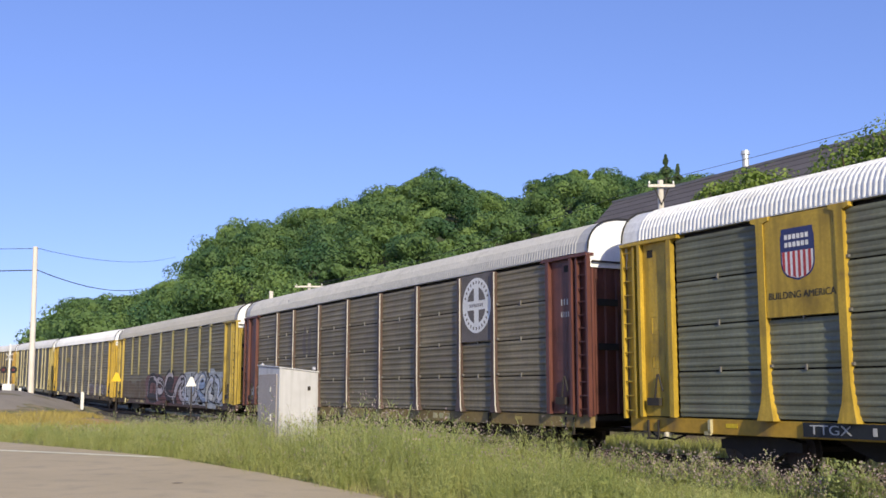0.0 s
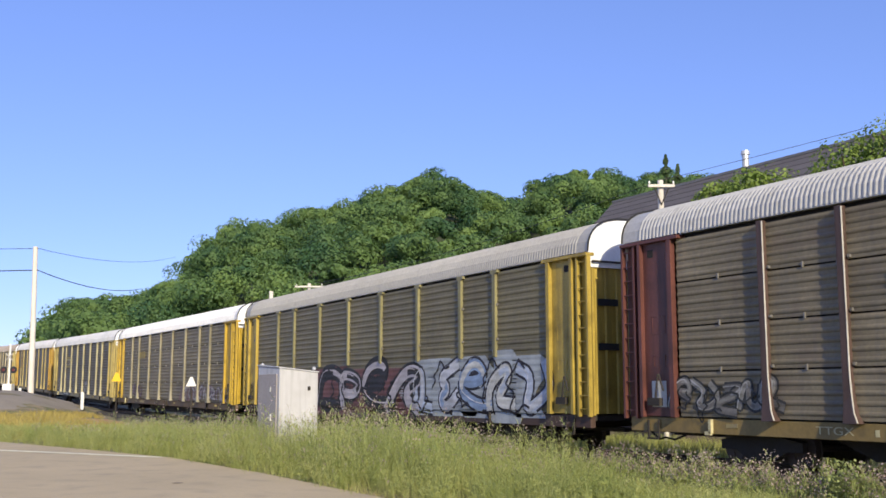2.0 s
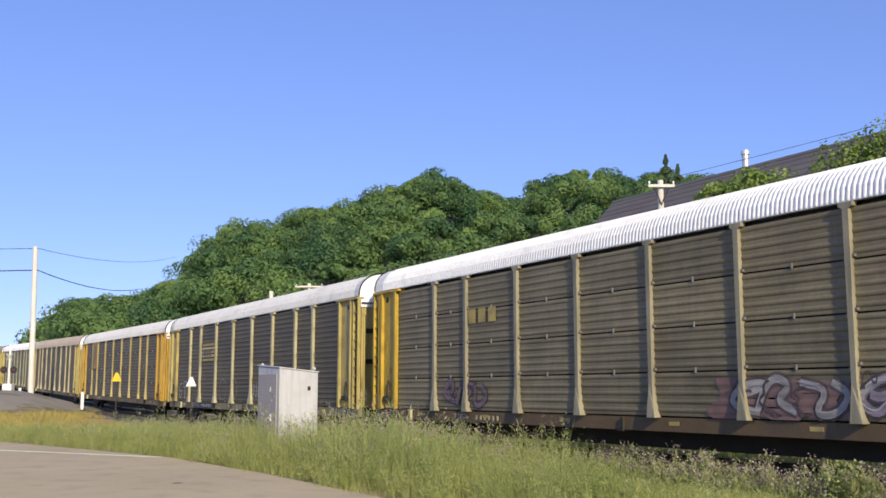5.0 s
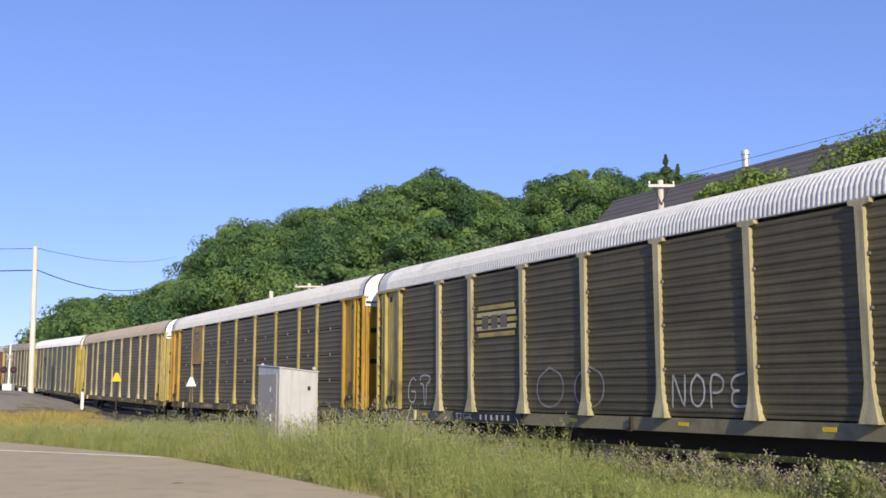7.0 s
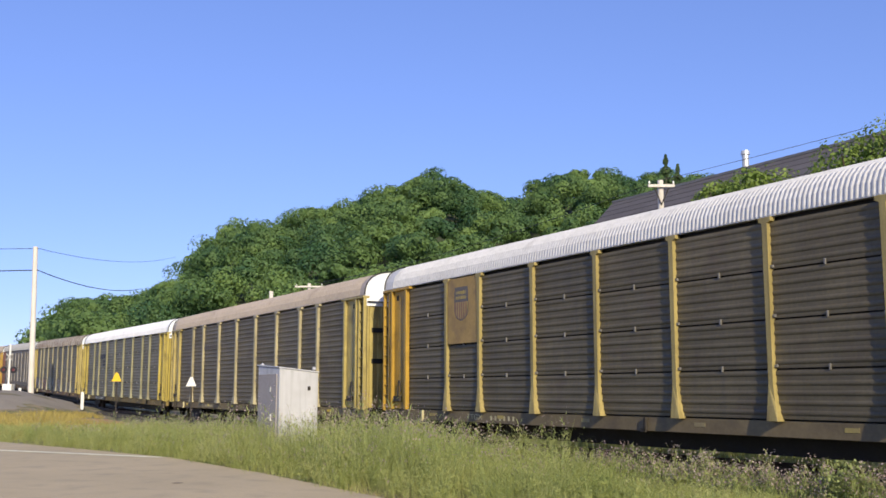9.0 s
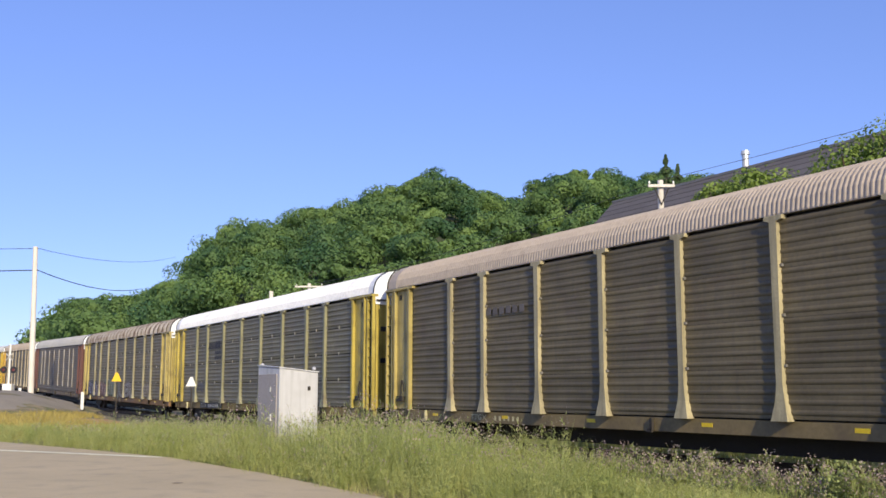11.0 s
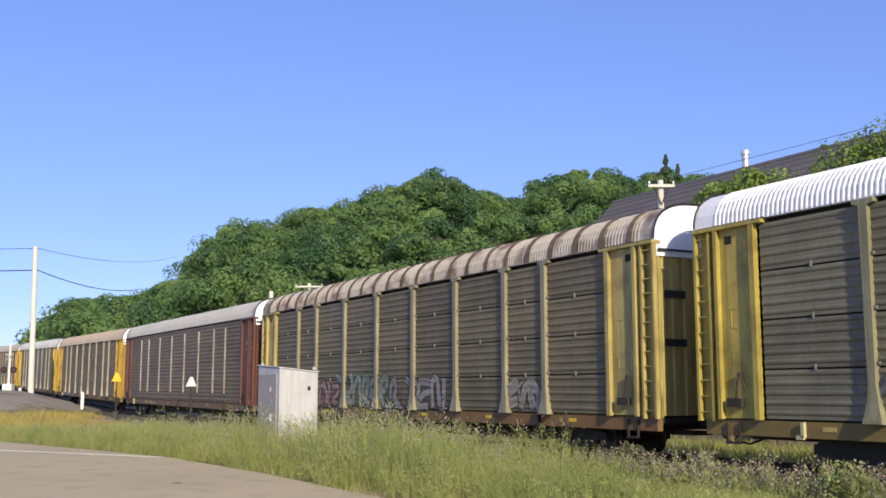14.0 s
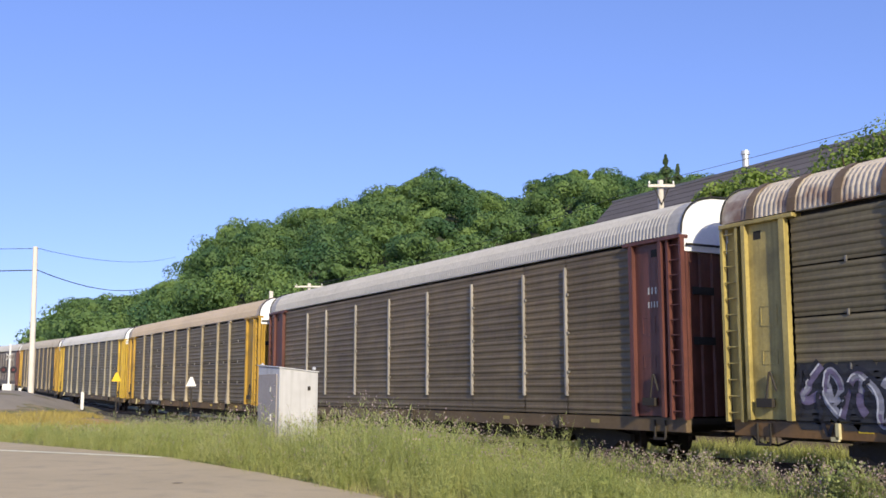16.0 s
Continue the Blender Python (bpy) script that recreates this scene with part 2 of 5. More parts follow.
def side_sill(side):
    bm = bmesh.new()
    y0, y1 = sorted((side * 1.36, side * 1.52))
    box(bm, -13.76, 13.76, y0, y1, 0.68, SILL - 0.006)
    return bevelled(bm, 0.012)


def deck_mesh():
    bm = bmesh.new()
    box(bm, -13.7, 13.7, -1.34, 1.34, 0.86, 1.0)
    for k in range(-6, 7):
        box(bm, k * 2.1 - 0.06, k * 2.1 + 0.06, -1.33, 1.33, 0.66, 0.857)
    box(bm, -13.6, -8.6, -0.32, 0.32, 0.56, 0.655)
    box(bm, 8.6, 13.6, -0.32, 0.32, 0.56, 0.655)
    slab(bm, [(-8.6, 0.655), (-7.6, 0.24), (7.6, 0.24), (8.6, 0.655)], -0.5, 0.5)
    return bm


# Added block filling the body; its near-black colour gives the slat gaps their shade.
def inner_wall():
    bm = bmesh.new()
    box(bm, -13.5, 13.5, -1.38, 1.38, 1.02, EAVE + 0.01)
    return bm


def eave_rail(side):
    bm = bmesh.new()
    y0, y1 = sorted((side * 1.44, side * 1.585))
    box(bm, -11.78, 11.78, y0, y1, EAVE + 0.0, EAVE + 0.055)
    return bm


def coupler(sign):
    bm = bmesh.new()
    box(bm, *sorted((sign * 13.5, sign * 14.35)), -0.09, 0.09, 0.78, 0.98)
    box(bm, *sorted((sign * 14.2, sign * 14.54)), -0.17, 0.17, 0.72, 1.04)
    return bevelled(bm, 0.02)


def hose(sign):
    bm = bmesh.new()
    pts = [(13.6, 0.35, 0.82), (13.95, 0.36, 0.52), (14.3, 0.3, 0.40), (14.56, 0.24, 0.45)]
    for p, q in zip(pts, pts[1:]):
        rod(bm, (sign * p[0], p[1], p[2]), (sign * q[0], q[1], q[2]), 0.025, n=6)
    return bm


def truck_frame():
    bm = bmesh.new()
    for s in (-1, 1):
        slab(bm, [(-1.15, 0.56), (-1.15, 0.36), (-0.72, 0.36), (-0.35, 0.16), (0.35, 0.16), (0.72, 0.36), (1.15, 0.36), (1.15, 0.56), (0.5, 0.66), (-0.5, 0.66)], s * 0.99 - 0.07, s * 0.99 + 0.07)
    box(bm, -0.2, 0.2, -0.9, 0.9, 0.3, 0.55)
    return bm


def wheelset():
    """An axle along y with two flanged wheels, its centre at the origin."""
    bm = bmesh.new()
    rod(bm, (0, -1.0, 0), (0, 1.0, 0), 0.075, n=10)
    for s in (-1, 1):
        rod(bm, (0, s * 0.69, 0), (0, s * 0.83, 0), 0.42, n=28)
        rod(bm, (0, s * 0.655, 0), (0, s * 0.688, 0), 0.45, n=28)
        for k in range(6):
            a = math.pi * k / 3
            rod(bm, (0.24 * math.cos(a), s * 0.82, 0.24 * math.sin(a)), (0.24 * math.cos(a), s * 0.845, 0.24 * math.sin(a)), 0.05, n=8)
    return bm


STEEL = surface("dirty_steel", (0.045, 0.038, 0.032), 0.75, 0.3, 1.2, 18)
WHEEL = surface("wheel_steel", (0.10, 0.08, 0.07), 0.55, 0.6, 1.5, 20)
# near-black, painted in place of the shade inside the wagons
DARK = surface("interior_shade", (0.02, 0.019, 0.018), 0.9, 0, 0.6, 12)
WHITE = surface("end_white", (0.74, 0.76, 0.80), 0.5, 0, 0.7, 14, 0.06, stain=(0.45, 0.42, 0.38), stain_at=(0.66, 0.9), grain=0.15)
RUBBER = surface("rubber", (0.018, 0.018, 0.018), 0.8, 0, 2, 30)
BLACKPAINT = surface("black_paint", (0.015, 0.016, 0.018), 0.5, 0, 1.0, 20)
CHALKY = surface("worn_edge", (0.52, 0.50, 0.47), 0.6, 0.2, 1.5, 14, 0.25, stain=(0.20, 0.12, 0.09), stain_at=(0.6, 0.85))
LETTER = surface("lettering_white", (0.50, 0.50, 0.48), 0.6, 0, 1.5, 30, 0.15)

# colour of ends, slats, posts, roof; post kind; label words
CARS = [
    dict(end=YELLOW, slat=(0.175, 0.205, 0.215), post=YELLOW, roof=(0.75, 0.75, 0.73), sill=(0.45, 0.27, 0.03), kind=2, words="bright yellow autorack wagon with blue-grey slats, on the rails"),
    dict(end=BROWN, slat=(0.215, 0.205, 0.205), post=(0.080, 0.048, 0.040), roof=(0.44, 0.435, 0.42), sill=(0.24, 0.17, 0.06), kind=4, words="brown-ended autorack wagon with grey slats and a round cross emblem"),
    dict(end=(0.40, 0.29, 0.055), slat=(0.185, 0.18, 0.155), post=(0.23, 0.21, 0.105), roof=(0.40, 0.385, 0.35), sill=(0.07, 0.04, 0.03), kind=3, words="yellow-ended autorack wagon with large graffiti along its lower side"),
    dict(end=YELLOW, slat=(0.21, 0.20, 0.18), post=(0.27, 0.245, 0.17), roof=(0.80, 0.80, 0.79), sill=(0.12, 0.08, 0.04), kind=1, words="yellow-ended autorack wagon with clean white roof, grey slats"),
    dict(end=PALE, slat=(0.108, 0.10, 0.088), post=(0.40, 0.36, 0.22), roof=(0.60, 0.60, 0.60), sill=(0.24, 0.21, 0.13), kind=2, words="autorack wagon with dark slats, cream posts and a faded yellow emblem"),
    dict(end=ORANGE, slat=(0.13, 0.121, 0.112), post=(0.34, 0.27, 0.10), roof=(0.62, 0.61, 0.60), sill=(0.17, 0.13, 0.07), kind=1, words="autorack wagon with grey slats, worn yellow posts and a faded shield"),
    dict(end=PALE, slat=(0.145, 0.132, 0.115), post=(0.38, 0.33, 0.20), roof=(0.42, 0.35, 0.28), sill=(0.20, 0.15, 0.07), kind=2, words="autorack wagon with tan weathered roof and grey-brown slats"),
    dict(end=(0.42, 0.33, 0.07), slat=(0.185, 0.19, 0.195), post=(0.24, 0.228, 0.135), roof=(0.82, 0.82, 0.83), sill=(0.20, 0.14, 0.04), kind=2, words="autorack wagon with white roof, blue-grey slats and olive-yellow posts"),
    dict(end=PALE, slat=(0.175, 0.165, 0.145), post=(0.265, 0.24, 0.155), roof=(0.46, 0.405, 0.335), sill=(0.20, 0.11, 0.04), kind=2, words="autorack wagon with rust-striped roof and graffiti on lower slats"),
    dict(end=BROWN, slat=(0.18, 0.15, 0.13), post=(0.30, 0.28, 0.26), roof=(0.42, 0.405, 0.38), sill=(0.15, 0.10, 0.05), kind=0, words="brown-ended autorack wagon with grey roof and brownish slats"),
    dict(end=ORANGE, slat=(0.17, 0.15, 0.125), post=(0.33, 0.28, 0.20), roof=(0.44, 0.36, 0.27), sill=(0.18, 0.11, 0.04), kind=1, words="yellow-ended autorack wagon with tan roof and white post feet"),
    dict(end=YELLOW, slat=(0.19, 0.18, 0.165), post=(0.28, 0.255, 0.20), roof=(0.52, 0.51, 0.49), sill=(0.15, 0.10, 0.05), kind=1, words="yellow-ended autorack wagon with grey roof and grey slats"),
    dict(end=ORANGE, slat=(0.16, 0.135, 0.11), post=(0.26, 0.21, 0.14), roof=(0.40, 0.36, 0.30), sill=(0.12, 0.08, 0.04), kind=1, words="orange-yellow autorack wagon with brownish weathered slats"),
    dict(end=BROWN, slat=(0.18, 0.14, 0.12), post=(0.30, 0.27, 0.25), roof=(0.50, 0.48, 0.45), sill=(0.12, 0.08, 0.05), kind=0, words="brown-ended autorack wagon far down the train"),
    dict(end=YELLOW, slat=(0.18, 0.17, 0.15), post=(0.40, 0.36, 0.25), roof=(0.50, 0.48, 0.45), sill=(0.12, 0.08, 0.05), kind=1, words="yellow-ended autorack wagon at the far end of the train"),
]
ROW_H = (EAVE - SILL - 0.1) / ROWS
def rib(z):
    """How far the slats stand proud at the height z."""
    h = ROW_H - 0.036
    v = (z - SILL - 0.03) % ROW_H
    if z < SILL + 0.03 or v > h:
        return 0.0
    f = (v % (h / 5)) / (h / 5)
    return 0.020 * max(0.0, min(1.0, (f - 0.28) / 0.18, (0.96 - f) / 0.18))


FACE = -SIDE + 0.06


def along(x):
    return 1.0257 * x


def aloft(z):
    return SILL + 1.058 * (z - 1.04) if z > 1.04 else z - 0.02


def skin(x, z, lift):
    """A place on the painted side, above the ribs or the sill."""
    x, z = along(x), aloft(z)
    return Vector((x, (FACE - 0.02 if z > SILL else -1.525) - 0.4 * rib(z) - lift, z))


def blob(bm, cx, cz, w, h, lean, rng, lift):
    """A rounded painted letter body that follows the ribs."""
    rows = []
    n = max(6, int(h / 0.035))
    ph = rng.random(4) * 6
    for k in range(n + 1):
        s = k / n
        z = cz - h / 2 + h * s
        half = w / 2 * (math.sin(math.pi * min(1, max(0, 0.08 + 0.84 * s))) ** 0.35) * (0.85 + 0.2 * math.sin(5 * s + ph[0]))
        mid = cx + lean * (s - 0.5) * w + 0.12 * w * math.sin(7 * s + ph[1])
        rows.append((bm.verts.new(skin(mid - half, z, lift)), bm.verts.new(skin(mid + half, z, lift))))
    for a, b in zip(rows, rows[1:]):
        bm.faces.new((a[0], a[1], b[1], b[0]))


def stroke(bm, pts, width, lift):
    """A sprayed line through the points, following the ribs."""
    path = []
    for a, b in zip(pts, pts[1:]):
        n = max(2, int(math.dist(a, b) / 0.06))
        path += [(a[0] + (b[0] - a[0]) * k / n, a[1] + (b[1] - a[1]) * k / n) for k in range(n)]
    path.append(pts[-1])
    across = 2 if width < 0.08 else 6
    last = None
    for k, (x, z) in enumerate(path):
        a, b = path[max(0, k - 1)], path[min(len(path) - 1, k + 1)]
        dx, dz = b[0] - a[0], b[1] - a[1]
        n = math.hypot(dx, dz) or 1
        ox, oz = -dz / n * width / 2, dx / n * width / 2
        row = [bm.verts.new(skin(x + ox * f, max(0.76, z + oz * f), lift)) for f in [2 * q / (across - 1) - 1 for q in range(across)]]
        if last:
            for q in range(across - 1):
                bm.faces.new((last[q], last[q + 1], row[q + 1], row[q]))
        last = row


GLYPHS = [[(0, 0.1), (0.3, 1), (0.7, 0.9), (0.6, 0.3), (0.2, 0.2), (0.9, 0)], [(0.1, 0.9), (0.8, 1), (0.95, 0.6), (0.2, 0.5), (0.1, 0.1), (1, 0)],
          [(0, 0), (0.2, 0.7), (0.6, 1), (0.9, 0.7), (0.5, 0.4), (0.95, 0.05)], [(0.9, 1), (0.1, 0.75), (0.5, 0.5), (0, 0.3), (0.6, 0), (1, 0.35)],
          [(0.1, 0), (0, 0.8), (0.5, 1), (0.6, 0.1), (0.9, 0), (1, 0.8)], [(0, 1), (0.5, 0.7), (0.3, 0), (0.7, 0.1), (1, 0.6), (0.6, 1.0)],
          [(1, 0.1), (0.4, 0), (0, 0.5), (0.5, 1), (1, 0.8), (0.5, 0.45), (0.2, 0.6)]]


BLOCK = {
    "D": [(0.05, 0), (0.1, 0.95), (0.55, 1), (0.98, 0.65), (0.95, 0.15), (0.7, 0), (0.1, 0.03)],
    "P": [(0.1, 0), (0.05, 0.95), (0.6, 1), (0.98, 0.75), (0.7, 0.45), (0.2, 0.45)],
    "E": [(0.95, 1), (0.15, 0.9), (0.1, 0.5), (0.75, 0.52), (0.1, 0.48), (0.12, 0.05), (1, 0.08)],
    "N": [(0.05, 0), (0.1, 1), (0.2, 0.95), (0.8, 0.05), (0.9, 0.1), (0.95, 1)],
    "G": [(0.9, 0.8), (0.5, 0.98), (0.05, 0.6), (0.1, 0.1), (0.7, 0.05), (0.9, 0.45), (0.4, 0.45)],
    "T": [(0, 0.8), (0.02, 1), (1, 1), (0.98, 0.75), (0.6, 0.72), (0.62, 0), (0.4, 0.02), (0.38, 0.7), (0, 0.72)],
    "O": [(0.5, 1), (0.05, 0.75), (0.05, 0.2), (0.5, 0), (0.95, 0.25), (0.95, 0.8), (0.5, 1)],
}


def rounded(pts):
    for _ in range(2):
        out = [pts[0]]
        for a, b in zip(pts, pts[1:]):
            out += [(0.75 * a[0] + 0.25 * b[0], 0.75 * a[1] + 0.25 * b[1]), (0.25 * a[0] + 0.75 * b[0], 0.25 * a[1] + 0.75 * b[1])]
        pts = out + [pts[-1]]
    return pts


def swirl(rng, cx, cz, w, h, turns=1.0):
    """A bent letter-like outline."""
    a0, dirn = rng.uniform(0, 6.28), rng.choice([-1, 1])
    n = 16
    k1, p1 = rng.uniform(0.1, 0.35), rng.uniform(0, 6.28)
    return [(cx + w / 2 * math.cos(a0 + dirn * turns * 6.28 * k / n) * (1 + k1 * math.sin(3 * k / n * 6.28 + p1)),
             cz + h / 2 * math.sin(a0 + dirn * turns * 6.28 * k / n) * (1 + k1 * math.cos(2 * k / n * 6.28 + p1))) for k in range(n + 1)]


SPRAY = {}


def spray(c):
    if c not in SPRAY:
        SPRAY[c] = surface("spray_paint", c, 0.6, 0, 1.2, 18, 0.3, stain=shades(c, 0.55), stain_at=(0.5, 0.75))
    return SPRAY[c]


def graffiti(car, x0, x1, z0, z1, letters, fills, lines, seed, width=0.075, back=None, word=""):
    rng = np.random.default_rng(seed)
    if back:
        bm = bmesh.new()
        for k in range(letters + 1):
            c = x0 + (x1 - x0) * (k + 0.5) / (letters + 1)
            blob(bm, c, (z0 + z1) / 2 - 0.05, 1.5 * (x1 - x0) / letters, (z1 - z0) * rng.uniform(0.8, 1.05), 0, rng, 0.004)
        part("graffiti_ground", bm, spray(back), car)
    step = (x1 - x0) / letters
    shift = int(rng.integers(0, 7))
    for k in range(letters):
        g = BLOCK[word[k]] if k < len(word) else GLYPHS[(k * 3 + shift) % 7]
        sway = 0.05 if k < len(word) else 0.12
        hh = (z1 - z0) * rng.uniform(0.78, 0.95)
        zb = z0 + 0.12 * (z1 - z0) * rng.random()
        wide = step * rng.uniform(1.1, 1.6)
        lean = rng.uniform(-0.15, 0.3) * step
        pts = rounded([(x0 + step * k + 0.1 * step + wide * 0.8 * a + lean * b + rng.normal(0, sway) * step, zb + hh * 0.06 + hh * 0.88 * min(1.0, max(0.0, b + rng.normal(0, sway)))) for a, b in g])
        w = min(0.32 * step, 0.25 * hh) if word else min(0.30 * step, 0.20 * hh)
        third = len(pts) // 3
        shapes = [("graffiti_letter", pts, w + 2 * width, 0.008, lines[0]), ("fill", pts, w, 0.014, fills[k % len(fills)]),
                  ("shade", pts[third: 2 * third + 1], w * 0.55, 0.019, fills[(k + 1) % len(fills)]),
                  ("highlight", [(a - w * 0.28, b + w * 0.2) for a, b in pts[: len(pts) // 2]], max(0.03, width * 0.4), 0.023, lines[-1]),
                  ("scribble", swirl(rng, x0 + step * (k + 0.5), z0 + (z1 - z0) * rng.uniform(0.35, 0.6), step * rng.uniform(0.5, 1.0), (z1 - z0) * rng.uniform(0.4, 0.9), rng.uniform(0.3, 0.6)), width * 0.9, 0.026, lines[0])]
        letter = car
        for name, line_pts, ww, lift, c in shapes:
            bm = bmesh.new()
            stroke(bm, line_pts, ww, lift + 0.001 * (k % 2))
            ob = part(name, bm, spray(c), letter)
            letter = ob if letter is car else letter


def letters_marks(car, word, x0, x1, z0, z1, c, width):
    """A word sprayed in single strokes."""
    bm = bmesh.new()
    step = (x1 - x0) / len(word)
    for k, ch in enumerate(word):
        pts = [(x0 + step * (k + 0.08 + 0.78 * a), z0 + (z1 - z0) * b) for a, b in BLOCK[ch]]
        stroke(bm, rounded(pts), width, 0.005 + 0.001 * (k % 2))
    part("scrawl", bm, spray(c), car, "thin sprayed scrawl")


def plate(car, name, x0, x1, z0, z1, material, out=0.075, thick=0.02, label=""):
    bm = bmesh.new()
    box(bm, along(x0), along(x1), FACE - out, FACE - out + thick, aloft(z0), aloft(z1))
    return part(name, bm, material, car, label)


def bars(parent, x0, x1, z0, z1, n, material, y, name="lettering", slim=0.72):
    """Unreadable or withheld lettering as plain bars."""
    step = (x1 - x0) / n
    for k in range(n):
        bm = bmesh.new()
        box(bm, along(x0 + step * k), along(x0 + step * (k + slim)), y - 0.004, y, aloft(z0), aloft(z1))
        part(name, bm, material, parent)


def shield(bm, cx, cz, w, h, y, top=1.0, low=0.0, k0=-1.0, k1=1.0):
    """A band of a shield outline between two heights and two widths."""
    rows = []
    for k in range(13):
        s = low + (top - low) * k / 12
        half = w / 2 * (1 - 0.0 if s > 0.35 else math.sqrt(max(0.0, 1 - ((0.35 - s) / 0.35) ** 2)) * 0.95 + 0.05)
        if s > 0.9:
            half *= 0.93
        z = cz - h / 2 + h * s
        a, b = max(-half, k0 * w / 2), min(half, k1 * w / 2)
        if b <= a:
            b = a + 0.001
        rows.append((bm.verts.new((cx + a, y, z)), bm.verts.new((cx + b, y, z))))
    for a, b in zip(rows, rows[1:]):
        bm.faces.new((a[0], a[1], b[1], b[0]))


def text(parent, words, x, z, size, y, material, width=None):
    cu = bpy.data.curves.new("lettering", "FONT")
    cu.body, cu.size, cu.align_x, cu.align_y, cu.extrude = words, size, "CENTER", "CENTER", 0.002
    tmp = new("lettering", cu)
    dg = bpy.context.evaluated_depsgraph_get()
    me = bpy.data.meshes.new_from_object(tmp.evaluated_get(dg))
    bpy.data.objects.remove(tmp)
    me.materials.clear()
    wid = max(v.co.x for v in me.vertices) - min(v.co.x for v in me.vertices)
    s = (width / wid) if width else 1
    me.transform(Matrix.Translation((x, y, z)) @ Matrix.Rotation(math.pi / 2, 4, "X") @ Matrix.Diagonal((s, 1, 1, 1)))
    return part("lettering", me, material, parent)


def shield_panel(car, x0, x1, z0, z1, ground, blue, red, white, words=""):
    pl = plate(car, "emblem_panel", x0, x1, z0, z1, ground, 0.085, 0.03, "painted sheet with a striped shield")
    x0, x1, z0, z1 = along(x0), along(x1), aloft(z0), aloft(z1)
    y = FACE - 0.089
    cx, cz, w, h = (x0 + x1) / 2 - 0.05, z0 + (z1 - z0) * 0.6, 0.80, 0.98
    bm = bmesh.new()
    shield(bm, cx, cz, w + 0.07, h + 0.08, y)
    part("shield", bm, blue, pl)
    bm = bmesh.new()
    shield(bm, cx, cz, w, h, y - 0.004, top=0.56)
    part("shield_field", bm, white, pl)
    bm = bmesh.new()
    for k in range(6):
        a = -1 + 2 * (k + 0.1) / 6
        shield(bm, cx, cz, w, h, y - 0.008, top=0.56, k0=a, k1=a + 0.17)
    part("shield_stripes", bm, red, pl)
    for z in (0.86, 0.70):
        for k in range(6):
            xx = cx - 0.32 + 0.107 * k
            bm = bmesh.new()
            box(bm, xx, xx + 0.075, y - 0.008, y - 0.004, cz - h / 2 + h * (z - 0.05), cz - h / 2 + h * (z + 0.05))
            part("shield_bar", bm, white, pl)
    if words:
        text(pl, words, (x0 + x1) / 2, z0 + 0.42, 0.2, y, BLACKPAINT, (x1 - x0) * 0.92)


def rust_stripe():
    bm = bmesh.new()
    last = None
    for k in range(13):
        a = math.pi * k / 12
        c, s = math.cos(a), math.sin(a)
        y, z = -1.625 * math.copysign(abs(c) ** 0.62, c), EAVE + 0.02 + (TOP + 0.045 - EAVE - 0.02) * s ** 0.9
        row = (bm.verts.new((-0.11, y, z)), bm.verts.new((0.11, y, z)))
        if last:
            bm.faces.new((last[0], last[1], row[1], row[0]))
        last = row
    return bm


RUSTY = surface("roof_rust", (0.15, 0.105, 0.068), 0.8, 0, 1.2, 14, 0.35)
REFLECT = surface("reflector_yellow", (0.70, 0.50, 0.02), 0.4, 0, 3, 20, 0.05)
FADED = surface("faded_yellow", (0.42, 0.33, 0.10), 0.7, 0, 1.0, 14, 0.25, stain=(0.16, 0.14, 0.12), stain_at=(0.45, 0.7))
TAWNY = surface("tawny_sheet", (0.36, 0.24, 0.085), 0.7, 0, 1.0, 14, 0.2, stain=(0.20, 0.13, 0.07), stain_at=(0.5, 0.75))
CREAM = surface("faded_cream", (0.48, 0.43, 0.25), 0.7, 0, 1.0, 14, 0.2)
BLUE, RED = surface("shield_blue", (0.03, 0.04, 0.14), 0.5), surface("shield_red", (0.42, 0.05, 0.05), 0.5)
NAVY = surface("faded_navy", (0.03, 0.032, 0.045), 0.7, 0, 1.5, 16, 0.25)
SLATE = surface("faded_slate", (0.13, 0.115, 0.11), 0.7, 0, 1.5, 16, 0.25)
DULLRED = surface("dull_red", (0.26, 0.13, 0.09), 0.7, 0, 1.5, 16, 0.25)


def clip():
    bm = bmesh.new()
    box(bm, -0.016, 0.016, -0.012, 0.03, -0.05, 0.07)
    return bm


def bolt():
    bm = bmesh.new()
    box(bm, -0.028, 0.028, -0.03, 0.03, -0.03, 0.03)
    return bm


ALUM = surface("clip_metal", (0.20, 0.19, 0.18), 0.45, 0.3, 3, 30)


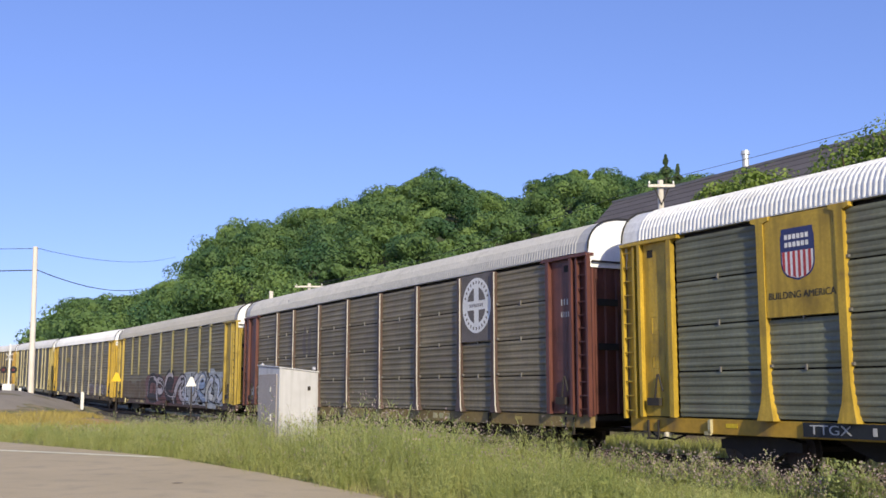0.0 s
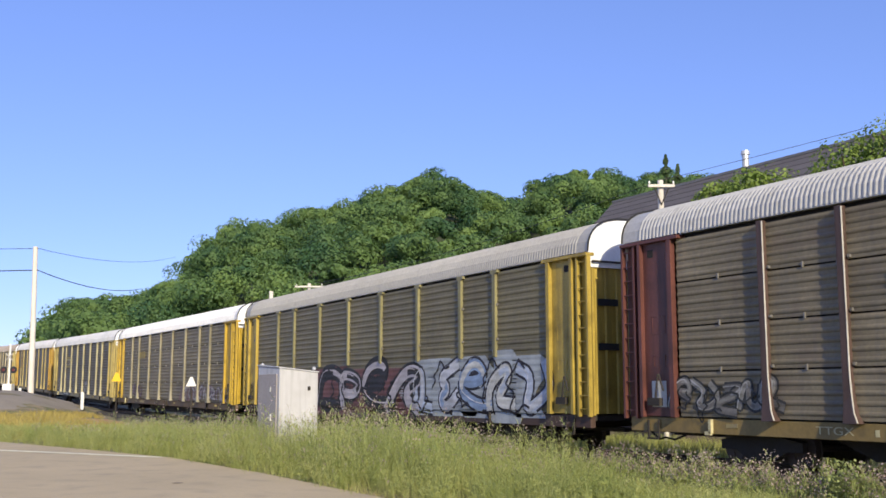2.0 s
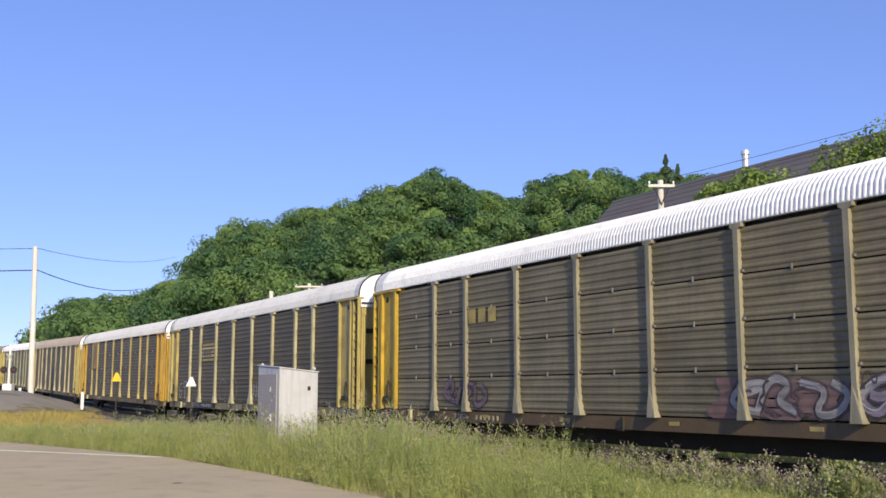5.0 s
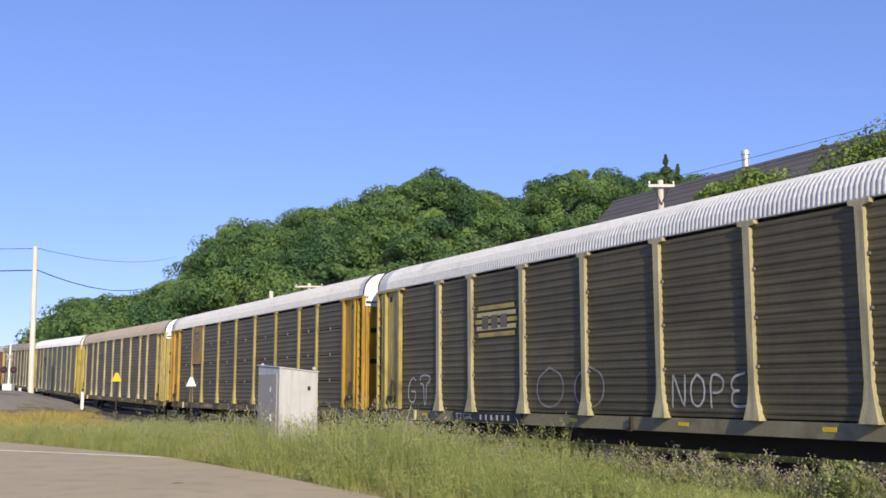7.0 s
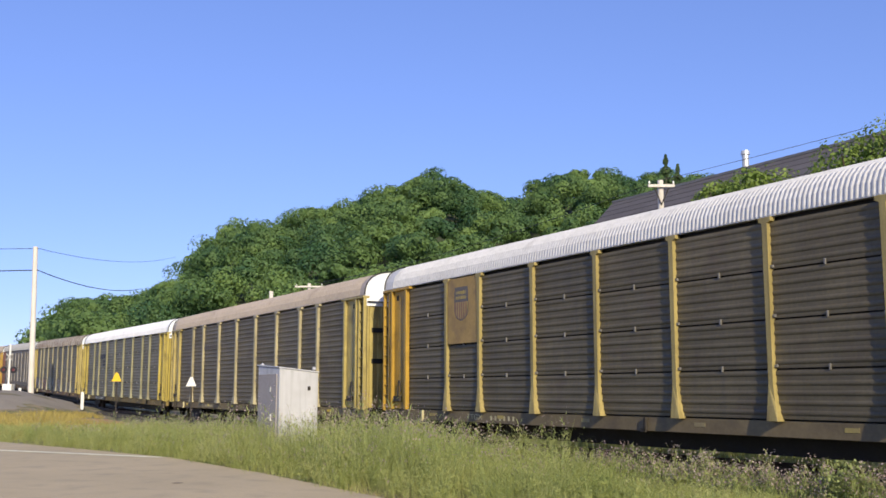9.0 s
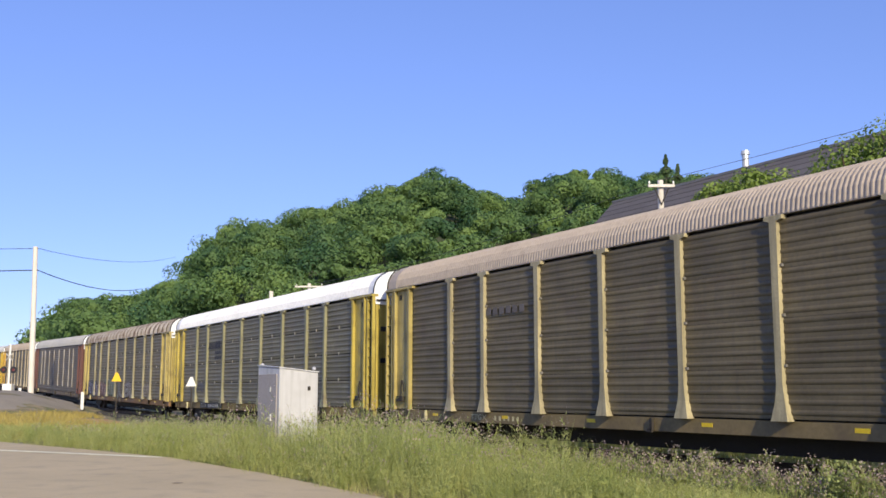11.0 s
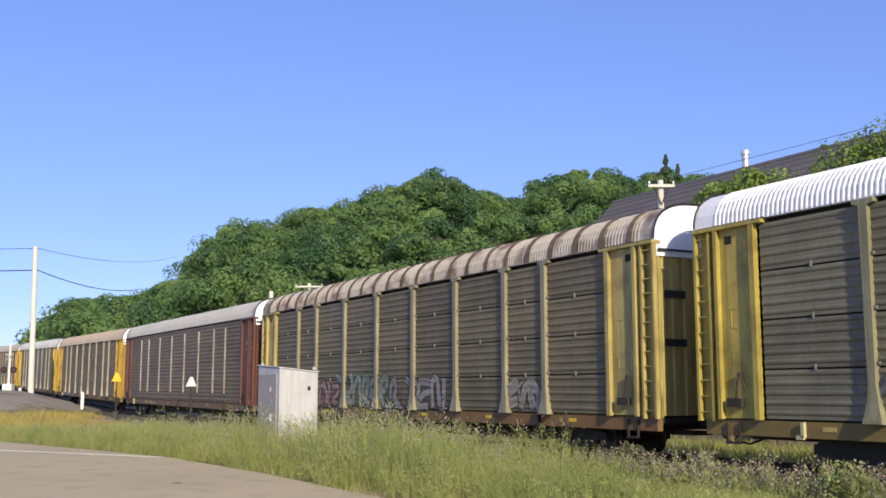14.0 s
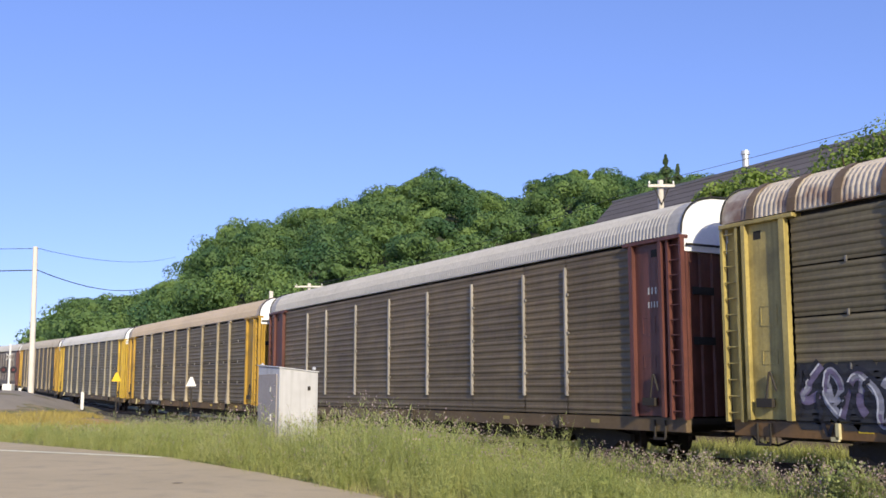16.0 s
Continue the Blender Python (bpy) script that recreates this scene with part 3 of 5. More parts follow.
def dress(k, car, end):
    """Emblems, marks and graffiti of each wagon."""
    for x in (-10.4, -6.2, -2.1, 2.1, 6.2, 10.4):
        bm = bmesh.new()
        box(bm, x - 0.17, x + 0.17, -1.528, -1.521, 0.83, 0.92)
        part("reflector", bm, REFLECT if k % 2 == 0 else FADED, car)
    for x in (-12.9, 12.9):
        bm = bmesh.new()
        box(bm, x - 0.2, x + 0.2, -1.6, -1.53, 0.5, 0.55)
        box(bm, x - 0.2, x - 0.16, -1.57, -1.53, 0.5, 0.95)
        box(bm, x + 0.16, x + 0.2, -1.57, -1.53, 0.5, 0.95)
        part("step", bm, STEEL, car)
    if k in (1, 9, 13):
        bars(car, 12.3, 12.8, 3.75, 3.90, 4, LETTER, FACE - 0.024, slim=0.4)
        bars(car, 12.3, 12.8, 3.45, 3.58, 5, LETTER, FACE - 0.024, slim=0.4)
    if k in (0, 4, 7, 10):
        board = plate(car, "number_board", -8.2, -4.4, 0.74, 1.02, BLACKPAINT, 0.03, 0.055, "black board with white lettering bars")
        text(board, "TTGX", along(-7.55), 0.855, 0.26, FACE - 0.033, LETTER, 1.0)
        bars(board, -6.6, -4.8, 0.80, 0.95, 6, LETTER, FACE - 0.031, slim=0.3)
    else:
        text(car, "TTGX", along(-7.5), 0.845, 0.22, -1.524, CREAM, 0.9)
        bars(car, -6.6, -5.2, 0.79, 0.92, 6, CREAM, -1.522, slim=0.4)
    for s in (-1, 1):
        # vent hole drawn as a near-black plate, its shade put into the colour
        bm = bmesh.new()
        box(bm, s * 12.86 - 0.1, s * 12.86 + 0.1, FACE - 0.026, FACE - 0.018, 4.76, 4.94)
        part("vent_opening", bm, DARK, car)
        bm = bmesh.new()
        rod(bm, (s * (HALF + 0.05), -1.5, 4.95), (s * (HALF + 0.05), -0.45, 4.95), 0.028, n=6)
        for y in (-1.45, -0.5):
            rod(bm, (s * (HALF - 0.03), y, 4.95), (s * (HALF + 0.05), y, 4.95), 0.022, n=6)
        part("grab_rail", bm, STEEL, car)
        # door slots likewise: flat plates coloured as dark as the recess would look
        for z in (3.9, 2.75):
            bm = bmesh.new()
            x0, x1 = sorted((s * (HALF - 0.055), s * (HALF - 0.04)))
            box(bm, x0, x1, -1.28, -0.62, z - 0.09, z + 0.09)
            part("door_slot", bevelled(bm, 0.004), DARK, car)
    for n, x in enumerate((-11.0, 0.3, 8.9)):
        bm = bmesh.new()
        box(bm, x - 0.04, x + 0.04, -1.60, -1.525, 0.70, 1.0)
        box(bm, x - 0.16, x + 0.02, -1.60, -1.54, 0.66, 0.74)
        part("bracket", bm, STEEL if n else CREAM, car)
    if k == 0:
        shield_panel(car, -8.94, -7.14, 3.0, 4.95, end, BLUE, RED, WHITEISH, "BUILDING AMERICA")
    if k == 1:
        pl = plate(car, "emblem_panel", 7.15, 8.94, 3.02, 4.95, SLATE, 0.07, 0.02, "dark sheet with a white cross emblem")
        y = FACE - 0.072
        ex, ez = along(8.05), aloft(4.05)
        bm = bmesh.new()
        bmesh.ops.create_circle(bm, cap_ends=True, segments=48, radius=0.84, matrix=Matrix.Translation((ex, y, ez)) @ Matrix.Rotation(math.pi / 2, 4, "X"))
        part("emblem_disc", bm, WHITEISH, pl)
        for q in range(4):
            bm = bmesh.new()
            c, s = 0.14, 0.55
            a0, a1 = math.asin(c / s), math.pi / 2 - math.asin(c / s)
            fan = [(c, c)] + [(s * math.cos(a0 + (a1 - a0) * j / 8), s * math.sin(a0 + (a1 - a0) * j / 8)) for j in range(9)]
            m = Matrix.Translation((ex, y - 0.004, ez)) @ Matrix.Rotation(q * math.pi / 2, 4, "Y")
            bm.faces.new([bm.verts.new(m @ Vector((a, 0, b))) for a, b in fan])
            part("emblem_quadrant", bm, SLATE, pl)
        for j in range(26):
            m = Matrix.Translation((ex, y - 0.004, ez)) @ Matrix.Rotation(j / 26 * 6.283, 4, "Y")
            if j not in (6, 7, 19, 20):
                bm = bmesh.new()
                box(bm, -0.03, 0.03, -0.002, 0.0, 0.66, 0.75, m)
                part("emblem_bar", bm, SLATE, pl)
        for j in range(7):
            bm = bmesh.new()
            box(bm, ex - 0.40 + 0.12 * j, ex - 0.34 + 0.12 * j, y - 0.006, y - 0.004, ez - 0.05, ez + 0.05)
            part("emblem_bar", bm, SLATE, pl)
        graffiti(car, -12.0, -8.7, 1.12, 1.95, 5, [(0.16, 0.15, 0.14), (0.25, 0.24, 0.22)], [(0.03, 0.03, 0.03), (0.4, 0.4, 0.4)], 21, 0.05)
        bars(car, 5.2, 6.4, 0.79, 0.96, 3, CREAM, -1.522, slim=0.7)
        bm = bmesh.new()
        box(bm, -12.9, -12.4, FACE - 0.03, FACE - 0.024, 1.25, 1.85)
        part("sticker", bm, LETTER, car)
        for x in (-5.9, -5.3):
            bm = bmesh.new()
            blob(bm, x, 3.6, 0.4, 1.1, 0, np.random.default_rng(3), 0.006)
            part("patch", bm, SLATE, car)
    if k == 2:
        graffiti(car, -4.4, 3.9, 0.80, 2.55, 4, [(0.016, 0.013, 0.016), (0.40, 0.37, 0.40)], [(0.012, 0.010, 0.012), (0.55, 0.50, 0.52)], 7, 0.10, back=(0.15, 0.06, 0.055), word="DP")
        graffiti(car, 3.7, 11.2, 0.80, 2.75, 5, [(0.42, 0.47, 0.58), (0.52, 0.53, 0.58), (0.22, 0.30, 0.46), (0.56, 0.56, 0.54)], [(0.02, 0.016, 0.025), (0.65, 0.65, 0.65)], 8, 0.075, back=(0.36, 0.39, 0.42))
        bm = bmesh.new()
        last = None
        for j in range(30):
            x = -11.7 + 0.27 * j
            top = 2.12 + 0.04 * math.sin(j * 0.9) + 0.07 * math.sin(j * 0.37)
            row = [bm.verts.new(skin(x, 1.06 + (top - 1.06) * i / 24, 0.003)) for i in range(25)]
            if last:
                for i in range(24):
                    bm.faces.new((last[i], row[i], row[i + 1], last[i + 1]))
            last = row
        part("rust_patch", bm, surface("rusty_slats", (0.135, 0.10, 0.06), 0.75, 0, 0.9, 14, 0.35, streak=(0.10, 0.06, 0.035), stain=(0.17, 0.155, 0.115), stain_at=(0.48, 0.66)), car, "rust-brown lower slats")
        bm = bmesh.new()
        shield(bm, -12.35, 4.1, 0.42, 0.5, FACE - 0.026)
        part("badge", bm, BLUE, car)
    if k == 3:
        graffiti(car, 3.6, 6.6, 1.08, 1.9, 3, [(0.34, 0.32, 0.31)], [(0.10, 0.07, 0.07), (0.42, 0.38, 0.38)], 31, 0.06, back=(0.20, 0.12, 0.11))
        graffiti(car, 7.0, 11.9, 1.08, 2.0, 6, [(0.24, 0.20, 0.24), (0.33, 0.32, 0.31)], [(0.08, 0.06, 0.08), (0.5, 0.5, 0.5)], 32, 0.04)
        graffiti(car, -8.6, -6.2, 1.1, 2.0, 3, [(0.17, 0.12, 0.14)], [(0.06, 0.04, 0.05), (0.26, 0.18, 0.22)], 33, 0.04)
        bars(car, -6.9, -5.2, 3.55, 3.95, 3, FADED, FACE - 0.046, "emblem")
    if k == 4:
        for j in range(5):
            w = 1.15 - 0.09 * abs(j - 2)
            plate(car, "emblem_stripe", -5.65 - w, -5.65 + w, 3.12 + 0.19 * j, 3.24 + 0.19 * j, CREAM if j % 2 else FADED, 0.05, 0.012, "faded yellow stripe")
        bars(car, -6.4, -4.9, 3.35, 3.72, 3, SLATE, FACE - 0.055, "emblem_bars")
        letters_marks(car, "GT", -11.3, -9.55, 1.2, 2.1, (0.46, 0.45, 0.44), 0.055)
        letters_marks(car, "OO", -3.8, -0.4, 1.15, 2.2, (0.25, 0.24, 0.23), 0.05)
        letters_marks(car, "NOPE", 1.7, 4.1, 1.25, 1.95, (0.48, 0.48, 0.47), 0.05)
    if k == 5:
        shield_panel(car, -8.93, -7.15, 3.0, 4.93, TAWNY, SLATE, DULLRED, FADED)
    if k == 6:
        bars(car, -6.9, -4.8, 3.72, 3.92, 6, SLATE, FACE - 0.046, "emblem")
    if k == 7:
        for j in range(5):
            plate(car, "emblem_stripe", -6.95 + 0.05 * j, -5.65, 3.72 + 0.065 * j, 3.755 + 0.065 * j, NAVY, 0.046, 0.004)
        bars(car, -5.62, -4.75, 3.70, 4.06, 2, NAVY, FACE - 0.046, "emblem", 0.86)
        bars(car, -5.7, -4.45, 3.42, 3.58, 7, NAVY, FACE - 0.046, "emblem")
        bars(car, -5.7, -4.35, 3.18, 3.34, 8, NAVY, FACE - 0.046, "emblem")
        graffiti(car, -9.0, -8.0, 1.4, 2.1, 1, [(0.13, 0.13, 0.14)], [(0.08, 0.08, 0.09)], 61, 0.05)
    if k == 8:
        graffiti(car, -11.7, -8.0, 0.95, 2.15, 7, [(0.16, 0.13, 0.22), (0.30, 0.30, 0.36)], [(0.02, 0.02, 0.03), (0.62, 0.62, 0.65)], 51, 0.09, back=(0.03, 0.03, 0.035))
        graffiti(car, -8.0, -5.0, 0.95, 2.1, 5, [(0.28, 0.15, 0.13), (0.33, 0.22, 0.20)], [(0.05, 0.04, 0.04), (0.4, 0.36, 0.34)], 52, 0.06, back=(0.20, 0.11, 0.09))
        graffiti(car, -5.0, -0.6, 0.95, 2.3, 6, [(0.20, 0.21, 0.17), (0.24, 0.25, 0.22)], [(0.05, 0.10, 0.07), (0.42, 0.42, 0.40)], 53, 0.06)
        graffiti(car, -0.6, 3.5, 0.95, 2.2, 4, [(0.25, 0.245, 0.23), (0.30, 0.29, 0.28)], [(0.10, 0.06, 0.06)], 54, 0.05)
        graffiti(car, 6.9, 9.0, 1.1, 1.95, 3, [(0.27, 0.24, 0.20)], [(0.34, 0.31, 0.28)], 55, 0.05)
        for j in range(24):
            st = part("rust_stripe", shared("rust_stripe", rust_stripe), RUSTY, car)
            st.location.x = -13.0 + 1.13 * j
    if k == 9:
        graffiti(car, -10.9, -9.9, 1.3, 1.9, 1, [(0.11, 0.1, 0.09)], [(0.2, 0.2, 0.2)], 71, 0.04)


WHITEISH = surface("emblem_white", (0.72, 0.72, 0.72), 0.5)
TRAIN = []


def build_car(k, spec):
    """One autorack wagon, its middle at the origin, its rails at z = 0."""
    car = thing("autorack_wagon", spec["words"], "train wagon", "wagons of the passing train")
    end = surface("end_paint", spec["end"], 0.5, 0, 0.7, 16, 0.15, streak=shades(spec["end"], 0.55), stain=shades(spec["end"], 0.4), stain_at=(0.52, 0.74))
    slat = surface("slat_metal", tuple(v * w for v, w in zip(spec["slat"], (1.06, 0.95, 0.62))), 0.55, 0.05, 0.9, 14, 0.26, streak=shades(spec["slat"], 0.62), stain=tuple(v * w for v, w in zip(spec["slat"], (0.75, 0.6, 0.45))), stain_at=(0.56, 0.8), per_piece=0.22, streak_mix=0.35, banded=True)
    post = surface("post_paint", spec["post"], 0.55, 0, 1.5, 20, 0.2, streak=shades(spec["post"], 0.5), stain=RUST, stain_at=(0.62, 0.85))
    roof = surface("roof_metal", spec["roof"], 0.5, 0.1, 0.35, 10, 0.1, stain=(0.16, 0.09, 0.06) if k == 8 else shades(spec["roof"], 0.6), stain_at=(0.5, 0.66) if k == 8 else (0.58, 0.85))
    sill = surface("sill_paint", spec["sill"], 0.65, 0, 0.8, 12, 0.25, stain=GRIME, stain_at=(0.53, 0.8))
    part("roof", shared("roof", roof_mesh), roof, car)
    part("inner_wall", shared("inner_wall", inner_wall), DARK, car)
    part("deck", shared("deck", deck_mesh), STEEL, car)
    for s in (-1, 1):
        part("side_sill", shared("side_sill%d" % s, lambda: side_sill(s)), sill, car)
        part("eave_rail", shared("eave_rail%d" % s, lambda: eave_rail(s)), roof, car)
        part("roof_end", shared("roof_end%d" % s, lambda: roof_end(s)), WHITE, car, "white painted hood end")
        part("roof_edge", shared("roof_edge%d" % s, lambda: roof_edge(s)), RUBBER, car)
        part("coupler", shared("coupler%d" % s, lambda: coupler(s)), STEEL, car)
        part("brake_hose", shared("hose%d" % s, lambda: hose(s)), RUBBER, car)
        for leaf in (-1, 1):
            part("end_door", shared("end_door%d%d" % (s, leaf), lambda: end_door(s, leaf)), end, car)
        for side in (-1, 1):
            tag = "%d%d" % (s, side)
            part("end_panel", shared("end_panel" + tag, lambda: end_panel(s, side)), end, car)
            part("ladder", shared("ladder" + tag, lambda: ladder(s, side)), end, car)
            part("end_wall", shared("end_wall" + tag, lambda: end_wall(s, side)), end, car)
            part("end_beam", shared("end_beam" + tag, lambda: end_beam(s, side)), end, car)
            part("brake_lever", shared("brake_lever" + tag, lambda: brake_lever(s, side)), STEEL, car)
        truck = part("truck", shared("truck", truck_frame), STEEL, car)
        truck.location.x = s * 10.06
        for ax in (-0.86, 0.86):
            w = part("wheelset", shared("wheelset", wheelset), WHEEL, truck)
            w.location = (ax, 0, 0.42)
    turn = Matrix.Rotation(math.pi, 4, "Z")
    gap = 0.006 if k in (2, 4, 6, 9) else 0.036
    for side in (-1, 1):
        m = Matrix.Identity(4) if side < 0 else turn
        for x in POSTS:
            p = part("post", shared("post%d" % spec["kind"], lambda: side_post(spec["kind"])), post, car)
            p.matrix_basis = m @ Matrix.Translation((x, 0, 0))
            if spec["kind"] == 4:
                part("flange", shared("flange", flange), CHALKY, p, "worn pale edge of the post")
        for x0, x1 in BAYS:
            w = round(x1 - x0 - (0.004 if k == 2 else 0.05), 3)
            for r in range(ROWS):
                p = part("slat_panel", shared("slat_panel%.3f_%.3f" % (w, gap), lambda: slat_panel(w, gap)), slat, car)
                p.matrix_basis = m @ Matrix.Translation(((x0 + x1) / 2, FACE, SILL + 0.03 + r * ROW_H))
    for x0, x1 in BAYS if gap > 0.01 else ():
        for r in range(1, ROWS):
            c = part("clip", shared("clip", clip), ALUM, car)
            c.location = ((x0 + x1) / 2, FACE - 0.03, SILL + 0.03 + r * ROW_H)
    for x in POSTS:
        for r in range(2 if k == 2 else 1, ROWS):
            for s in (-1, 1):
                c = part("bolt", shared("bolt", bolt), ALUM, car)
                c.location = (x + s * (0.085, 0.10, 0.12, 0.11, 0.13)[spec["kind"]], FACE - 0.03, SILL + 0.03 + r * ROW_H + 0.05 * s)
    dress(k, car, end)
    return car


for k, spec in enumerate(CARS):
    TRAIN.append(build_car(k, spec))


# ---- ground, road, track ----
def smooth(v):
    v = min(1.0, max(0.0, v))
    return v * v * (3 - 2 * v)


def mound(x, y):
    """The gravel bank at the crossing."""
    u = (x + 86.0) * 0.474 + (y + 7.0) * 0.880
    v = (x + 86.0) * -0.880 + (y + 7.0) * 0.474
    return 1.42 * smooth((6.3 - u) / 7.5) * smooth((u + 30) / 10) * smooth((11 - abs(v)) / 9)


def land(x, y):
    far = smooth((-y - 60) / 60) + smooth((y - 30) / 60)
    base = -0.16 - 0.14 * smooth((y + 7.5) / 3.5) + grade(x) * (1 - smooth((-y - 12) / 25))
    return base * (1 - min(1, far)) - 0.3 * min(1, far) + mound(x, y) + 0.03 * noise.noise((x * 0.7, y * 0.7, 0)) * (1 - smooth((-y - 8) / 1.2))


def sheet(name, xs, ys, height):
    me = bpy.data.meshes.new(name)
    nx, ny = len(xs), len(ys)
    vs = [(x, y, height(x, y)) for y in ys for x in xs]
    fs = [(j * nx + i, j * nx + i + 1, (j + 1) * nx + i + 1, (j + 1) * nx + i) for j in range(ny - 1) for i in range(nx - 1)]
    me.from_pydata(vs, [], fs)
    me.polygons.foreach_set("use_smooth", [True] * len(fs))
    return me


def spaced(*runs):
    out = []
    for a, b, s in runs:
        out += list(np.arange(a, b, s))
    return out + [runs[-1][1]]


EARTH = surface("earth", (0.24, 0.19, 0.115), 0.95, 0, 0.25, 6, 0.3, 0.4, stain=(0.10, 0.12, 0.045), stain_at=(0.42, 0.62))
me = sheet("ground", spaced((-3000, -400, 260), (-400, -130, 18), (-130, -60, 2.2), (-60, 0, 0.8), (0, 60, 6), (60, 600, 60), (600, 3000, 400)),
           spaced((-3000, -300, 300), (-300, -40, 20), (-40, -12, 2), (-12, 6, 0.7), (6, 60, 6), (60, 600, 60), (600, 3000, 400)), land)
me.materials.append(EARTH)
ground = tagged(new("ground", me), "dry earth and grass beside the railway", "ground", kind="structure")

GRAVEL = surface("gravel", (0.25, 0.22, 0.18), 0.95, 0, 0.5, 18, 0.2, 0.8)
me = sheet("gravel_bank", list(np.arange(-130, -66, 1.2)), list(np.arange(-34, -2.6, 1.0)), lambda x, y: land(x, y) - 0.12 + min(0.16, 0.5 * mound(x, y)) * (1 + 1.2 * noise.noise((x * 0.35, y * 0.35, 2.0))))
me.materials.append(GRAVEL)
tagged(new("gravel_bank", me), "low grey gravel bank beside the crossing", "gravel bank", kind="structure")

ASPHALT = surface("asphalt", (0.49, 0.39, 0.235), 0.92, 0, 0.3, 45, 0.1, 0.25, stain=(0.375, 0.30, 0.195), stain_at=(0.5, 0.75))
bm = bmesh.new()
edge = [(40, -9.2), (-5, -9.35), (-15.5, -9.6), (-21.5, -9.62), (-27.8, -10.0), (-33.5, -11.4), (-39.5, -13.0), (-75, -22.5), (-120, -36), (-120, -90), (40, -90)]
top = [bm.verts.new((x, y, -0.10)) for x, y in edge]
low = [bm.verts.new((x, y, -0.30)) for x, y in edge]
bm.faces.new(top)
for k in range(len(edge)):
    j = (k + 1) % len(edge)
    bm.faces.new((top[k], low[k], low[j], top[j]))
solid(bm)
road = part("road", bm, ASPHALT, None)
tagged(road, "worn grey-brown asphalt road with a ragged edge", "road", kind="structure")
PAINT = surface("road_paint", (0.84, 0.79, 0.56), 0.8, 0, 1.0, 30, 0.15, 0.1, stain=(0.25, 0.22, 0.19), stain_at=(0.6, 0.8))
bm = bmesh.new()
d = Vector((-5.89, -3.53, 0)).normalized()
n = Vector((-d.y, d.x, 0)) * 0.17
p, q = Vector((-27.95, -10.2, -0.092)), Vector((-46.0, -21.02, -0.092))
bm.faces.new([bm.verts.new(v) for v in (p - n, q - n, q + n, p + n)])
line = part("road_marking", bm, PAINT, None)
tagged(line, "faded white painted edge line on asphalt", "road marking", kind="structure")

SOIL = surface("bare_soil", (0.42, 0.27, 0.13), 0.95, 0, 0.6, 10, 0.25, 0.5)
me = sheet("bare_soil", list(np.arange(-74, -55, 0.8)), list(np.arange(-6.6, -2.9, 0.4)), lambda x, y: land(x, y) - 0.05 + 0.11 * smooth((9 - abs(x + 64.5)) / 4) * smooth((1.8 - abs(y + 4.8)) / 0.9))
me.materials.append(SOIL)
tagged(new("bare_soil", me), "strip of orange bare soil beside the track", "soil", kind="structure")
bm = bmesh.new()
bmesh.ops.create_circle(bm, cap_ends=True, segments=14, radius=0.11, matrix=Matrix.Translation((-19.94, -11.81, -0.094)))
stain_ = part("oil_stain", bm, surface("oil_stain", (0.20, 0.16, 0.11), 0.8, 0, 3, 20), None)
tagged(stain_, "small dark oil stain on the asphalt", "stain", kind="structure")

BALLAST = surface("ballast", (0.06, 0.052, 0.042), 0.95, 0, 0.8, 22, 0.2, 1.0, stain=(0.04, 0.034, 0.028), stain_at=(0.4, 0.7))
prof = [(-2.9, -0.34), (-1.75, -0.2), (1.75, -0.2), (2.9, -0.34)]
xs = spaced((-420, -140, 20), (-140, -40, 3), (-40, 60, 10))
me = bpy.data.meshes.new("ballast")
me.from_pydata([(x, y, z + grade(x)) for x in xs for y, z in prof], [], [(4 * i + k, 4 * i + 4 + k, 4 * i + 5 + k, 4 * i + 1 + k) for i in range(len(xs) - 1) for k in range(3)])
me.materials.append(BALLAST)
tagged(new("ballast", me), "dark grey crushed stone track bed", "track bed", kind="structure")
RAIL = surface("rail_steel", (0.13, 0.09, 0.07), 0.5, 0.6, 1.0, 20)
for s in (-1, 1):
    me = bpy.data.meshes.new("rail")
    rp = [(-0.07, -0.17), (-0.07, -0.15), (-0.012, -0.12), (-0.012, -0.045), (-0.037, -0.03), (-0.037, 0.0), (0.037, 0.0), (0.037, -0.03), (0.012, -0.045), (0.012, -0.12), (0.07, -0.15), (0.07, -0.17)]
    m_ = len(rp)
    me.from_pydata([(x, s * 0.755 + y, z - 0.002 + grade(x)) for x in xs for y, z in rp], [],
                   [(m_ * i + k, m_ * i + m_ + k, m_ * i + m_ + (k + 1) % m_, m_ * i + (k + 1) % m_) for i in range(len(xs) - 1) for k in range(m_)])
    me.materials.append(RAIL)
    tagged(new("rail", me), "worn steel rail on wooden sleepers", "rail", "rails of the track", kind="structure")
TIE = surface("tie_wood", (0.085, 0.065, 0.05), 0.9, 0, 2.0, 20, 0.3, 0.5, per_piece=0.4)


def sleeper():
    bm = bmesh.new()
    box(bm, -0.115, 0.115, -1.3, 1.3, -0.36, -0.172)
    return bevelled(bm, 0.012)


bed = thing("track_sleepers", "dark weathered wooden sleepers set in ballast", "sleepers")
bed["kind"] = "structure"
for k in range(110):
    x = 8 - 0.55 * k
    t_ = part("sleeper", shared("sleeper", sleeper), TIE, bed)
    t_.location = (x, 0.02 * math.sin(k * 2.7), grade(x))


